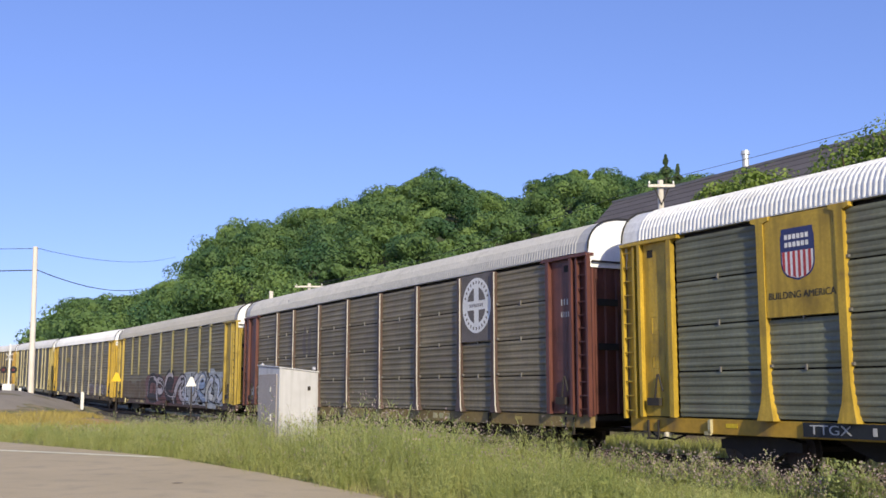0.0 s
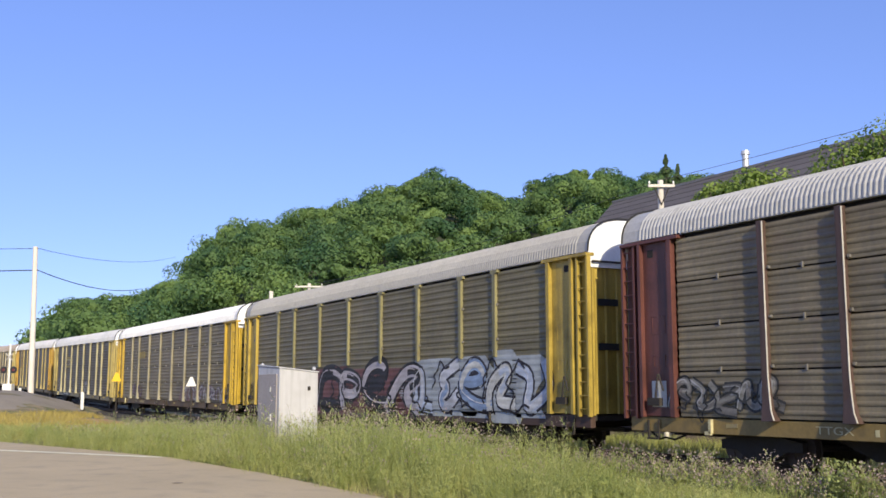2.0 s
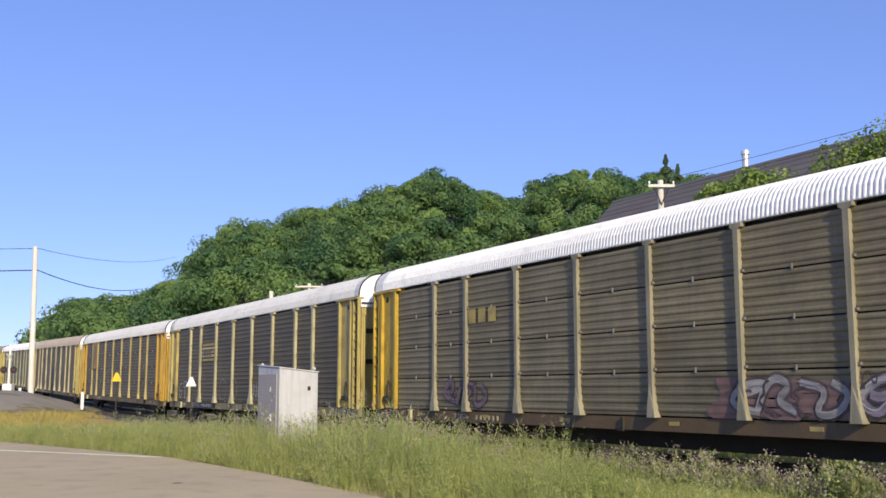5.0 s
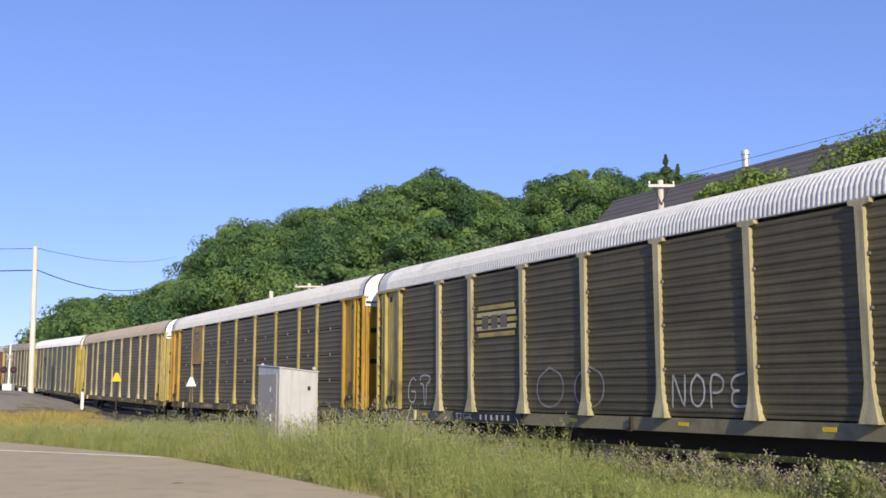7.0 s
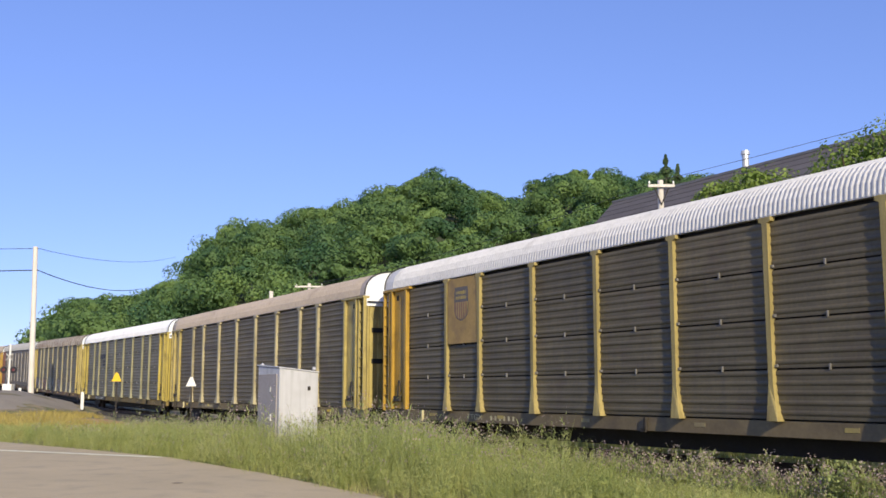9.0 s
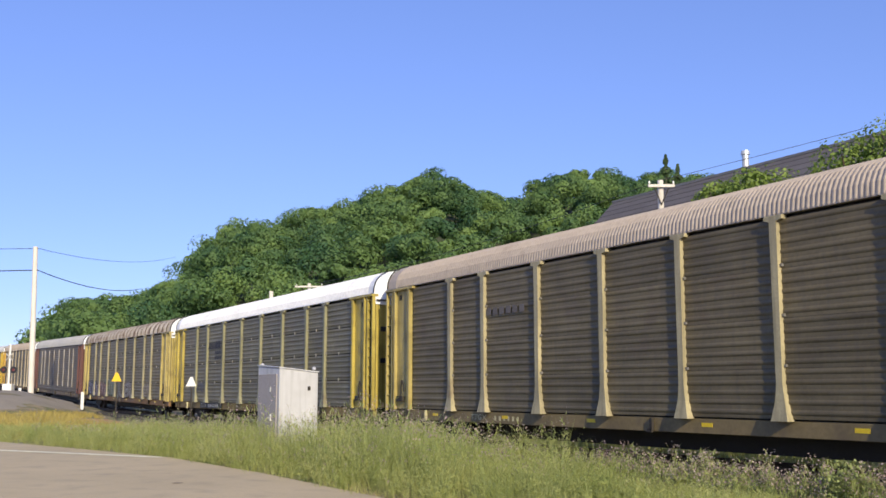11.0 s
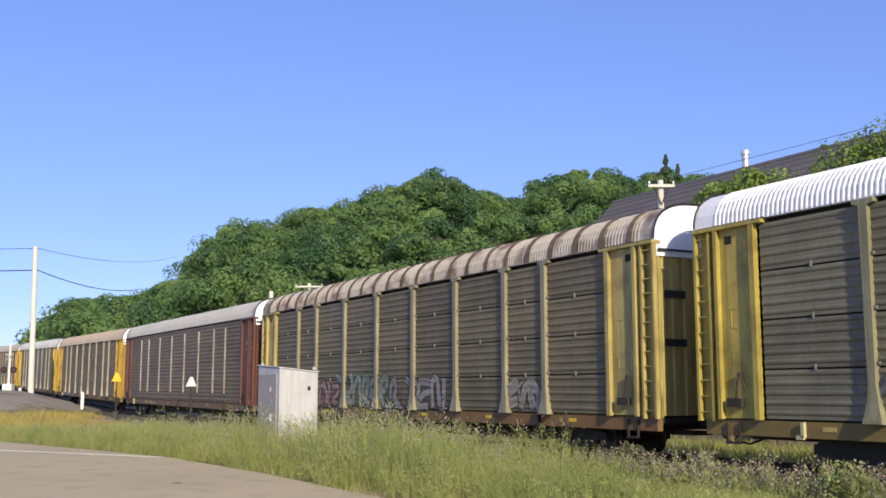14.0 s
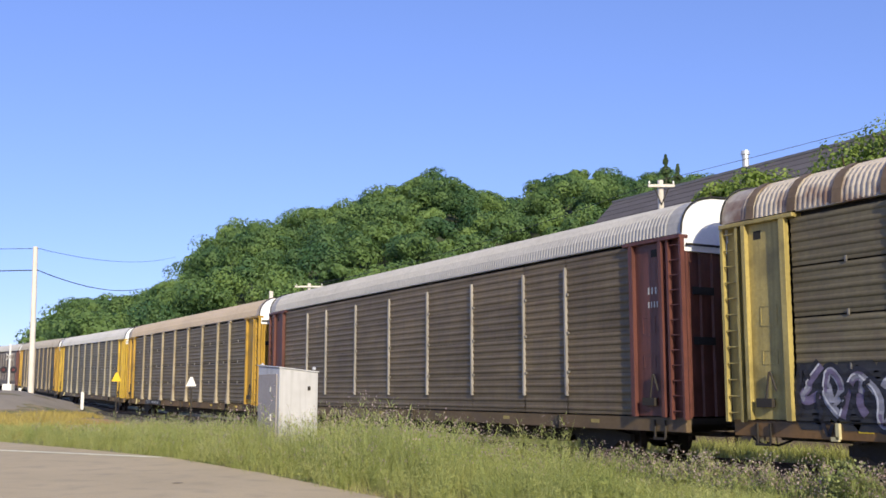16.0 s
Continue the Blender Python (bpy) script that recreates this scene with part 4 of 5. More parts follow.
# ---- signal cabinet beside the track ----
ALU = surface("cabinet_aluminium", (0.50, 0.50, 0.52), 0.5, 0.2, 0.9, 6, 0.10, 0.03, streak=(0.36, 0.36, 0.37), grain=0.1)
cab = thing("signal_cabinet", "weathered aluminium trackside signal cabinet standing in weeds", "signal cabinet", m=pose(-26.62, -7.27, -0.2))
def leaning(bm):
    for v in bm.verts:
        if v.co.z > 1.5:
            v.co.z += -0.05 * (v.co.x - 0.85) - 0.105 * (v.co.y + 0.53)
    return bm


bm = bmesh.new()
box(bm, -0.85, 0.85, -0.53, 0.53, 0.1, 2.40)
part("body", leaning(bevelled(bm, 0.02, 2)), ALU, cab)
bm = bmesh.new()
box(bm, -0.875, 0.875, -0.555, 0.555, 2.405, 2.44)
part("roof", leaning(bevelled(bm, 0.008)), ALU, cab, "slightly sloped metal lid")
bm = bmesh.new()
box(bm, -0.88, 0.88, -0.57, 0.57, 0.0, 0.1)
part("base", bm, surface("concrete", (0.34, 0.32, 0.29), 0.9, 0, 1.5, 20), cab, "concrete footing")
bm = bmesh.new()
box(bm, -0.74, 0.70, -0.56, -0.532, 0.22, 2.26)
door = part("door", bevelled(bm, 0.008), surface("door_grey", (0.33, 0.30, 0.29), 0.6, 0, 1, 14, 0.1), cab, "darker grey door")
bm = bmesh.new()
box(bm, 0.30, 0.36, -0.60, -0.562, 1.05, 1.22)
rod(bm, (0.33, -0.60, 1.13), (0.22, -0.62, 1.13), 0.014, n=6)
part("handle", bm, LETTER, door, "bright door handle")
bm = bmesh.new()
for z in (1.86, 0.72):
    box(bm, 0.20, 0.29, -0.575, -0.562, z - 0.06, z + 0.06)
part("notice", bm, LETTER, door, "small white notices")
bm = bmesh.new()
box(bm, 0.852, 0.89, 0.24, 0.31, 1.84, 1.94)
part("lamp_box", bevelled(bm, 0.006), STEEL, cab, "small fitting with bright face")
for y in (-0.5, 0.5):
    bm = bmesh.new()
    bmesh.ops.create_uvsphere(bm, u_segments=10, v_segments=6, radius=0.05, matrix=Matrix.Translation((-0.75 if y < 0 else 0.75, y * 0.9, 2.52 if y < 0 else 2.40)))
    part("lifting_eye", bm, ALU, cab)

# ---- poles and signs ----
POLEWOOD = surface("pole_wood", (0.66, 0.62, 0.56), 0.85, 0, 0.8, 14, 0.12, 0.3, streak=(0.46, 0.41, 0.35), streak_mix=0.5, grain=0.2)
WHITEPAINT = surface("white_paint", (0.75, 0.74, 0.71), 0.6, 0, 1.2, 16, 0.1)
GLASSY = surface("porcelain", (0.6, 0.6, 0.58), 0.25, 0, 2, 20)


def tall_pole(x, y, z0, z1, r0, r1, label, arm=None, group="", lean=(0.0, 0.0)):
    ob = thing("utility_pole", label, "utility pole", group, m=pose(x, y, z0))
    h = z1 - z0
    bm = bmesh.new()
    rod(bm, (0, 0, 0), (lean[0], lean[1], h), r0, r1, 14)
    part("pole", bm, POLEWOOD, ob)
    if arm:
        a, turn, drop = arm
        m = Matrix.Translation((0, 0, h - drop)) @ Matrix.Rotation(radians(turn), 4, "Z")
        bm = bmesh.new()
        box(bm, -0.05, 0.05, -a, a, -0.055, 0.055, m @ Matrix.Translation((r1 + 0.06, 0, 0)))
        arm_ob = part("crossarm", bm, POLEWOOD, ob)
        for s in (-1, 1):
            bm = bmesh.new()
            rod(bm, m @ Vector((r1 + 0.06, s * a * 0.92, 0.08)), m @ Vector((r1 + 0.06, s * a * 0.92, 0.2)), 0.04, 0.03, 8)
            part("insulator", bm, GLASSY, arm_ob)
            bm = bmesh.new()
            rod(bm, m @ Vector((r1 + 0.08, s * a * 0.55, -0.08)), m @ Vector((r1 + 0.02, 0, -0.75)), 0.025, n=6)
            part("brace", bm, STEEL, arm_ob)
    return ob


tall_pole(-89.1, -6.0, 0.2, 13.25, 0.24, 0.19, "tall pale wooden utility pole by the crossing", lean=(-0.12, -0.22))
line_pole = "pale wooden line pole with crossarm behind the train"
tall_pole(-31.9, 10.1, -0.3, 9.95, 0.14, 0.115, line_pole, (0.52, -28, 0.25), "line poles")
tall_pole(-70.4, 10.1, 0.0, 9.35, 0.16, 0.13, line_pole, (1.0, -28, 0.25), "line poles")
tall_pole(-78.7, 10.1, 0.1, 9.5, 0.18, 0.16, "short-topped wooden pole behind the train", None, "line poles")
WIRE = surface("wire", (0.03, 0.03, 0.035), 0.6, 0, 1, 10)


def wire(p, q, sag, r, label):
    bm = bmesh.new()
    p, q = Vector(p), Vector(q)
    across = Vector((-(q - p).y, (q - p).x, 0)).normalized()
    last = None
    for k in range(19):
        s = k / 18
        c = p.lerp(q, s) - Vector((0, 0, 4 * sag * s * (1 - s)))
        ring = [bm.verts.new(c + across * r * math.cos(a) + Vector((0, 0, r * math.sin(a)))) for a in (0, 1.257, 2.513, 3.77, 5.027)]
        if last:
            for i in range(5):
                bm.faces.new((last[i], ring[i], ring[(i + 1) % 5], last[(i + 1) % 5]))
        last = ring
    solid(bm)
    ob = part("overhead_wire", bm, WIRE, None)
    tagged(ob, label, "wire", "overhead wires")


YSIGN = surface("sign_yellow", (0.75, 0.48, 0.02), 0.5, 0, 2, 20, 0.06)


def delta_sign(x, y, z0, zc, size, mat, label):
    ob = thing("track_sign", label, "railway sign", m=pose(x, y, z0))
    bm = bmesh.new()
    box(bm, -0.03, 0.03, -0.03, 0.03, 0, zc - z0 + size * 0.4)
    part("post", bm, STEEL, ob)
    h = zc - z0
    bm = bmesh.new()
    slab(bm, [(-size * 0.55, h - size * 0.45), (size * 0.55, h - size * 0.45), (size * 0.12, h + size * 0.5), (-size * 0.12, h + size * 0.5)], 0.035, 0.05)
    bmesh.ops.transform(bm, matrix=Matrix.Rotation(radians(61.7), 4, "Z"), verts=bm.verts[:])
    bmesh.ops.transform(bm, matrix=Matrix.Translation((0.09, -0.05, 0)), verts=bm.verts[:])
    part("plate", solid(bm), mat, ob)
    return ob


s1 = delta_sign(-67.8, -3.6, -0.1, 2.53, 0.58, YSIGN, "yellow triangular railway sign on a dark post")
s2 = delta_sign(-49.7, -3.7, -0.25, 2.08, 0.46, WHITEPAINT, "white triangular railway sign split by its post")


def marker_post(x, y, z0, z1):
    ob = thing("marker_post", "short white marker post on the gravel bank", "marker post", "marker posts", m=pose(x, y, z0))
    bm = bmesh.new()
    box(bm, -0.11, 0.11, -0.11, 0.11, 0, z1 - z0)
    part("post", bevelled(bm, 0.02), WHITEPAINT, ob)


marker_post(-83.3, -3.05, 0.3, 1.62)
marker_post(-92.1, -6.5, 1.0, 1.95)

# crossing signal
sig = thing("crossing_signal", "level crossing signal with crossbuck and red lamps", "crossing signal", m=pose(-96.8, -6.9, 0.4))
bm = bmesh.new()
rod(bm, (0, 0, 0), (0, 0, 5.3), 0.09, 0.08, 10)
part("mast", bm, WHITEPAINT, sig)
bm = bmesh.new()
face = Matrix.Rotation(radians(-28), 4, "Z")
for s in (-1, 1):
    box(bm, 0.1 + 0.03 * (s > 0), 0.125 + 0.03 * (s > 0), -0.42, 0.42, -0.05, 0.05, face @ Matrix.Translation((0, 0, 4.2)) @ Matrix.Rotation(s * radians(45), 4, "X"))
part("crossbuck", bm, surface("grey_paint", (0.42, 0.41, 0.39), 0.6), sig)
REDLENS = surface("red_lens", (0.12, 0.02, 0.02), 0.3, 0, 2, 20)
for s in (-1, 1):
    bm = bmesh.new()
    m = face @ Matrix.Translation((0.1, s * 0.42, 3.1))
    rod(bm, m @ Vector((0, 0, 0)), m @ Vector((0.06, 0, 0)), 0.3, n=18)
    disc = part("lamp_disc", bm, BLACKPAINT, sig)
    bm = bmesh.new()
    rod(bm, m @ Vector((0.06, 0, 0)), m @ Vector((0.12, 0, 0)), 0.12, n=14)
    part("lens", bm, REDLENS, disc, "red lens")
bm = bmesh.new()
box(bm, -0.35, 0.35, -0.4, 0.4, 0.9, 1.9, face)
part("control_box", bevelled(bm, 0.03), WHITEPAINT, sig, "white control box")

# ---- building behind the train ----
SHINGLE = surface("roof_shingle", (0.12, 0.108, 0.112), 0.9, 0, 0.5, 10, 0.2, 0.4, per_piece=0.25)
BRICKISH = surface("building_wall", (0.28, 0.22, 0.18), 0.9, 0, 0.5, 10)
house = thing("long_building", "long building with a dark slate gabled roof", "building", m=pose(-44.9, 18.0, -0.3))
bm = bmesh.new()
slab(bm, [(-7, 0), (7, 0), (7, 5.3), (0, 11.7), (-7, 5.3)], 0.3, 46)
bmesh.ops.transform(bm, matrix=Matrix.Rotation(-math.pi / 2, 4, "Z"), verts=bm.verts[:])
part("wall", solid(bm), BRICKISH, house)
for s in (-1, 1):
    slope = part("roof_slope", bmesh.new(), SHINGLE, house)
    for j in range(22):
        bm = bmesh.new()
        a0, a1 = j / 22, (j + 1) / 22 + 0.004
        y0, y1 = s * 7.35 * (1 - a0), s * 7.35 * (1 - a1)
        z0, z1 = 5.07 + 7.1 * a0, 5.07 + 7.1 * a1
        vs = [bm.verts.new(v) for v in ((-0.2, y0, z0 + 0.06), (46.5, y0, z0 + 0.06), (46.5, y1, z1 + 0.02), (-0.2, y1, z1 + 0.02), (-0.2, y0, z0 - 0.05), (46.5, y0, z0 - 0.05), (46.5, y1, z1 - 0.1), (-0.2, y1, z1 - 0.1))]
        for qd in ((0, 1, 2, 3), (4, 7, 6, 5), (0, 4, 5, 1), (3, 2, 6, 7), (0, 3, 7, 4), (1, 5, 6, 2)):
            bm.faces.new([vs[i] for i in qd])
        part("shingle_course", solid(bm), SHINGLE, slope)
bm = bmesh.new()
box(bm, -0.25, 46.6, -0.12, 0.12, 12.12, 12.24)
part("ridge", bm, surface("ridge_metal", (0.22, 0.21, 0.20), 0.6, 0.3), house)
bm = bmesh.new()
rod(bm, (9.1, 0.6, 11.2), (9.1, 0.6, 13.0), 0.16, n=14)
rod(bm, (9.1, 0.6, 13.02), (9.1, 0.6, 13.2), 0.21, 0.19, 14)
part("flue_pipe", bm, surface("galvanised", (0.6, 0.6, 0.58), 0.4, 0.5), house, "galvanised flue pipe with a cap")


# ---- leaves ----
def leaf_mesh(name, centres, sizes, normals, rng, sides=5):
    """Many small bent leaf clumps in one mesh, each its own island."""
    n = len(centres)
    up = rng.normal(size=(n, 3))
    nn = normals / np.linalg.norm(normals, axis=1, keepdims=True)
    a = np.cross(nn, up)
    a /= np.linalg.norm(a, axis=1, keepdims=True)
    b = np.cross(nn, a)
    ang = np.arange(sides) * 2 * np.pi / sides
    rad = rng.uniform(0.55, 1.15, (n, sides)) * sizes[:, None]
    jit = ang[None] + rng.uniform(-0.3, 0.3, (n, sides))
    dep = rng.uniform(-0.3, 0.3, (n, sides)) * sizes[:, None]
    v = centres[:, None] + a[:, None] * (np.cos(jit) * rad)[..., None] + b[:, None] * (np.sin(jit) * rad)[..., None] + nn[:, None] * dep[..., None]
    v = v.reshape(-1, 3)
    k = np.arange(n)[:, None] * sides
    faces = np.concatenate([k + np.array([[0, j, j + 1]]) for j in range(1, sides - 1)])
    me = bpy.data.meshes.new(name)
    me.vertices.add(len(v))
    me.vertices.foreach_set("co", v.astype(np.float32).ravel())
    me.loops.add(faces.size)
    me.loops.foreach_set("vertex_index", faces.astype(np.int32).ravel())
    me.polygons.add(len(faces))
    me.polygons.foreach_set("loop_start", np.arange(0, faces.size, 3, dtype=np.int32))
    me.update(calc_edges=True)
    return me


def crown_points(rng, c, r, h, lumps, per):
    """Leaf places on a lumpy crown of width r and height h round c."""
    d = rng.normal(size=(lumps, 3))
    d /= np.linalg.norm(d, axis=1, keepdims=True)
    d[:, 2] = np.abs(d[:, 2]) * 0.9 - 0.25
    lc = np.array(c) + d * np.array([r, r, h]) * rng.uniform(0.45, 0.72, (lumps, 1))
    lr = rng.uniform(0.26, 0.46, lumps) * r
    pts, nrm = [], []
    for k in range(lumps):
        q = rng.normal(size=(per, 3))
        q[:, 2] += 0.35
        q /= np.linalg.norm(q, axis=1, keepdims=True)
        pts.append(lc[k] + q * lr[k] * np.array([1.0, 1.0, 0.8]) * rng.uniform(0.80, 1.10, (per, 1)))
        nrm.append(q + rng.normal(size=(per, 3)) * 0.22)
    return np.concatenate(pts), np.concatenate(nrm)


# ---- wooded hill ----
AX, AY = (-0.8804, 0.4743), (0.4743, 0.8804)     # along and across the view over the train
RIDGE = [(-0.60, 3), (-0.41, 4), (-0.385, 11), (-0.343, 17), (-0.291, 19), (-0.275, 20), (-0.243, 27), (-0.222, 33.6), (-0.208, 37.5), (-0.175, 38.7), (-0.11, 41.5), (-0.083, 45), (-0.045, 50), (-0.008, 51), (0.017, 49), (0.036, 45.5), (0.076, 45), (0.095, 49.5), (0.122, 53), (0.165, 53), (0.18, 50), (0.25, 52), (0.45, 46), (0.7, 38)]
RU, RH = [u for u, h in RIDGE], [h for u, h in RIDGE]


def hill_height(d, u):
    top = np.interp(u, RU, RH)
    return top * smooth((d - 95) / 195) * (1 - 0.35 * smooth((d - 310) / 200)) - 0.6


def hill_at(d, u):
    return (d * (AX[0] + AY[0] * u), -16.92 + d * (AX[1] + AY[1] * u), hill_height(d, u))


ds, us = np.linspace(95, 560, 48), np.linspace(-0.6, 0.7, 90)
me = bpy.data.meshes.new("hill")
me.from_pydata([hill_at(d, u) for d in ds for u in us], [], [(j * 90 + i, (j + 1) * 90 + i, (j + 1) * 90 + i + 1, j * 90 + i + 1) for j in range(47) for i in range(89)])
me.materials.append(surface("forest_floor", (0.05, 0.06, 0.025), 0.95, 0, 0.1, 2))
tagged(new("hill", me), "steep hill covered with green woods", "hill", kind="structure")

WOODS = foliage("woods_leaves", (0.052, 0.125, 0.044), (0.175, 0.275, 0.07), 0.085, 0.34, 0.2)
rng = np.random.default_rng(5)
C, N, S = [], [], []
spots = []
for d0 in np.arange(165, 318, 7.4):
    n_across = int(0.728 * d0 / 8.0)
    for k in range(n_across):
        spots.append((d0 + rng.uniform(-3.5, 3.5), -0.388 + 0.728 * (k + rng.uniform(0, 1)) / n_across))
for d, u in spots:
    x, y, z = hill_at(d, u)
    r = rng.uniform(2.8, 7.4)
    h = r * rng.uniform(0.85, 1.25)
    p, n = crown_points(rng, (x, y, z + rng.uniform(2.6, 6.8)), r, h, 13, 150)
    C.append(p)
    N.append(n)
    S.append(rng.uniform(0.22, 0.46, len(p)))
me = leaf_mesh("woods", np.concatenate(C), np.concatenate(S), np.concatenate(N), rng, 3)
me.materials.append(WOODS)
tagged(new("woods", me), "dense green deciduous woods on the hillside", "woods", kind="stuff")


def tree(x, y, z, r, h, trunk_h, label, leaves, count, size, seed):
    """A tree: tapered trunk with limbs, and a crown of leaf clumps."""
    g = np.random.default_rng(seed)
    ob = thing("tree", label, "tree", m=pose(x, y, z))
    bm = bmesh.new()
    rod(bm, (0, 0, 0), (0, 0, trunk_h), 0.22, 0.13, 10)
    for k in range(7):
        a = g.uniform(0, 6.28)
        zz = trunk_h * g.uniform(0.7, 1.0)
        rod(bm, (0, 0, zz), (r * 0.6 * math.cos(a), r * 0.6 * math.sin(a), trunk_h + h * g.uniform(0.1, 0.7)), 0.09, 0.025, 6)
    part("trunk", bm, BARK, ob)
    p, n = crown_points(g, (0, 0, trunk_h + h * 0.35), r, h, max(8, count // 60), 60)
    me = leaf_mesh("crown", p, g.uniform(0.5, 1.0, len(p)) * size, n, g)
    part("crown", me, leaves, ob)
    return ob


BARK = surface("bark", (0.11, 0.085, 0.06), 0.95, 0, 2, 12, 0.3, 0.8)
NEARLEAF = foliage("tree_leaves", (0.16, 0.245, 0.05), (0.26, 0.35, 0.075), 0.35, 0.45)
for n_, (x, y, r, h, th, seed) in enumerate([(-25.5, 9.0, 1.7, 1.4, 8.0, 3), (-27.6, 9.3, 1.2, 1.1, 8.2, 9), (-20.9, 8.2, 1.6, 1.5, 7.8, 4), (-19.0, 8.8, 2.0, 1.8, 8.2, 6)]):
    tree(x, y, -0.3, r, h, th, "light green leafy tree beside the building", NEARLEAF, 1700, 0.085, seed)


def conifer(x, y, z, h, seed):
    g = np.random.default_rng(seed)
    ob = thing("conifer", "dark green pointed conifer on the hillside", "tree", m=pose(x, y, z))
    bm = bmesh.new()
    rod(bm, (0, 0, 0), (0, 0, h * 0.97), 0.25, 0.03, 8)
    part("trunk", bm, BARK, ob)
    n = 900
    s = g.random(n) ** 0.7
    a = g.uniform(0, 6.28, n)
    rr = (1 - s) ** 1.1 * h * 0.25 * (0.55 + 0.45 * np.sin(s * 55)) + 0.1
    pts = np.stack([rr * np.cos(a), rr * np.sin(a), h * (0.2 + 0.8 * s)], 1)
    me = leaf_mesh("crown", pts, g.uniform(0.10, 0.28, n), np.stack([np.cos(a), np.sin(a), np.full(n, 0.8)], 1) + g.normal(size=(n, 3)) * 0.3, g)
    part("crown", me, DARKLEAF, ob)


DARKLEAF = foliage("conifer_needles", (0.03, 0.06, 0.02), (0.06, 0.10, 0.03), 0.3, 0.15)
conifer(-116.2, 82.6, 19.0, 17.0, 2)
conifer(-115.5, 84.2, 21.0, 13.6, 3)
farhouse = thing("hillside_house", "small white house among the hillside trees", "house", m=pose(-219.5, 93.6, 33.0, 0, 0, 60))
bm = bmesh.new()
slab(bm, [(-0.7, 0), (0.7, 0), (0.7, 5.6), (0, 6.3), (-0.7, 5.6)], -0.8, 0.8)
part("wall", solid(bm), WHITEPAINT, farhouse)
bm = bmesh.new()
slab(bm, [(-0.85, 5.5), (0, 6.35), (0.85, 5.5), (0.85, 5.6), (0, 6.45), (-0.85, 5.6)], -0.9, 0.9)
part("roof", solid(bm), SHINGLE, farhouse)

# ---- overhead wires ----
thin = "thin dark overhead wire"
wire((-89.1, -6.0, 13.1), (-150.4, 20.1, 21.0), 0.9, 0.022, thin)
wire((-89.1, -6.0, 11.35), (-142.5, 13.8, 15.4), 0.8, 0.04, "thick dark overhead cable")
wire((-89.1, -6.0, 13.1), (-110, -40, 14.5), 0.4, 0.025, thin)
wire((-89.1, -6.0, 11.35), (-110, -40, 12.5), 0.5, 0.045, "thick dark overhead cable")
wire((-31.9, 10.1, 9.95), (-16.0, 22.0, 13.6), 0.1, 0.011, thin)
wire((-31.9, 10.1, 9.95), (-70.4, 10.1, 9.3), 0.5, 0.014, thin)


# ---- weeds and grass ----
def blades(name, pos, height, width, lean, rng, material, label, bend=0.5):
    """Many tapered, bent blades in one mesh."""
    n = len(pos)
    a = rng.uniform(0, 2 * np.pi, n)
    side = np.stack([np.cos(a), np.sin(a), np.zeros(n)], 1) * width[:, None] / 2
    b = rng.uniform(0, 2 * np.pi, n)
    out = np.stack([np.cos(b), np.sin(b), np.zeros(n)], 1) * (height * lean)[:, None]
    up = np.array([0, 0, 1.0])
    mid = pos + up * (height * 0.55)[:, None] + out * (1 - bend) * 0.55
    tip = pos + up * height[:, None] + out
    v = np.stack([pos - side, pos + side, mid - side * 0.7, mid + side * 0.7, tip], 1).reshape(-1, 3)
    k = np.arange(n)[:, None] * 5
    faces = np.concatenate([k + np.array([[0, 1, 3]]), k + np.array([[0, 3, 2]]), k + np.array([[2, 3, 4]])])
    me = bpy.data.meshes.new(name)
    me.vertices.add(len(v))
    me.vertices.foreach_set("co", v.astype(np.float32).ravel())
    me.loops.add(faces.size)
    me.loops.foreach_set("vertex_index", faces.astype(np.int32).ravel())
    me.polygons.add(len(faces))
    me.polygons.foreach_set("loop_start", np.arange(0, faces.size, 3, dtype=np.int32))
    me.update(calc_edges=True)
    me.materials.append(material)
    return tagged(new(name, me), label, "grass", kind="stuff")


def road_edge(x):
    return np.interp(x, [-75, -39.5, -33.5, -27.8, -21.5, -15.5, -5], [-22.5, -13.0, -11.4, -10.0, -9.62, -9.6, -9.35])


def scatter(rng, count, x0, x1, inner, outer):
    x = rng.uniform(x0, x1, count)
    lo, hi = road_edge(x) + inner, np.full(count, outer)
    y = lo + (hi - lo) * rng.random(count)
    return x, y


def tufted(rng, x, y, per, spread):
    n = len(x)
    bx = np.repeat(x, per) + rng.normal(0, spread, n * per)
    by = np.repeat(y, per) + rng.normal(0, spread, n * per)
    bz = np.array([land(p, q) for p, q in zip(x, y)])
    return np.stack([bx, by, np.repeat(bz, per) - 0.02], 1)


GRASS = foliage("grass_blades", (0.34, 0.385, 0.115), (0.50, 0.50, 0.19), 0.5, 0.5)
STRAW = foliage("straw_blades", (0.40, 0.33, 0.19), (0.46, 0.42, 0.21), 0.6, 0.35)
FEATHER = foliage("feather_leaves", (0.36, 0.41, 0.115), (0.55, 0.555, 0.22), 0.55, 0.5, 0.12)
WEED = foliage("weed_leaves", (0.28, 0.34, 0.11), (0.40, 0.44, 0.17), 0.6, 0.45, 0.1)
FLOWER = foliage("faded_petals", (0.44, 0.33, 0.34), (0.52, 0.42, 0.40), 0.6, 0.4)
DRY = foliage("dry_grass_blades", (0.38, 0.30, 0.09), (0.46, 0.38, 0.12), 0.4, 0.3)
rng = np.random.default_rng(11)


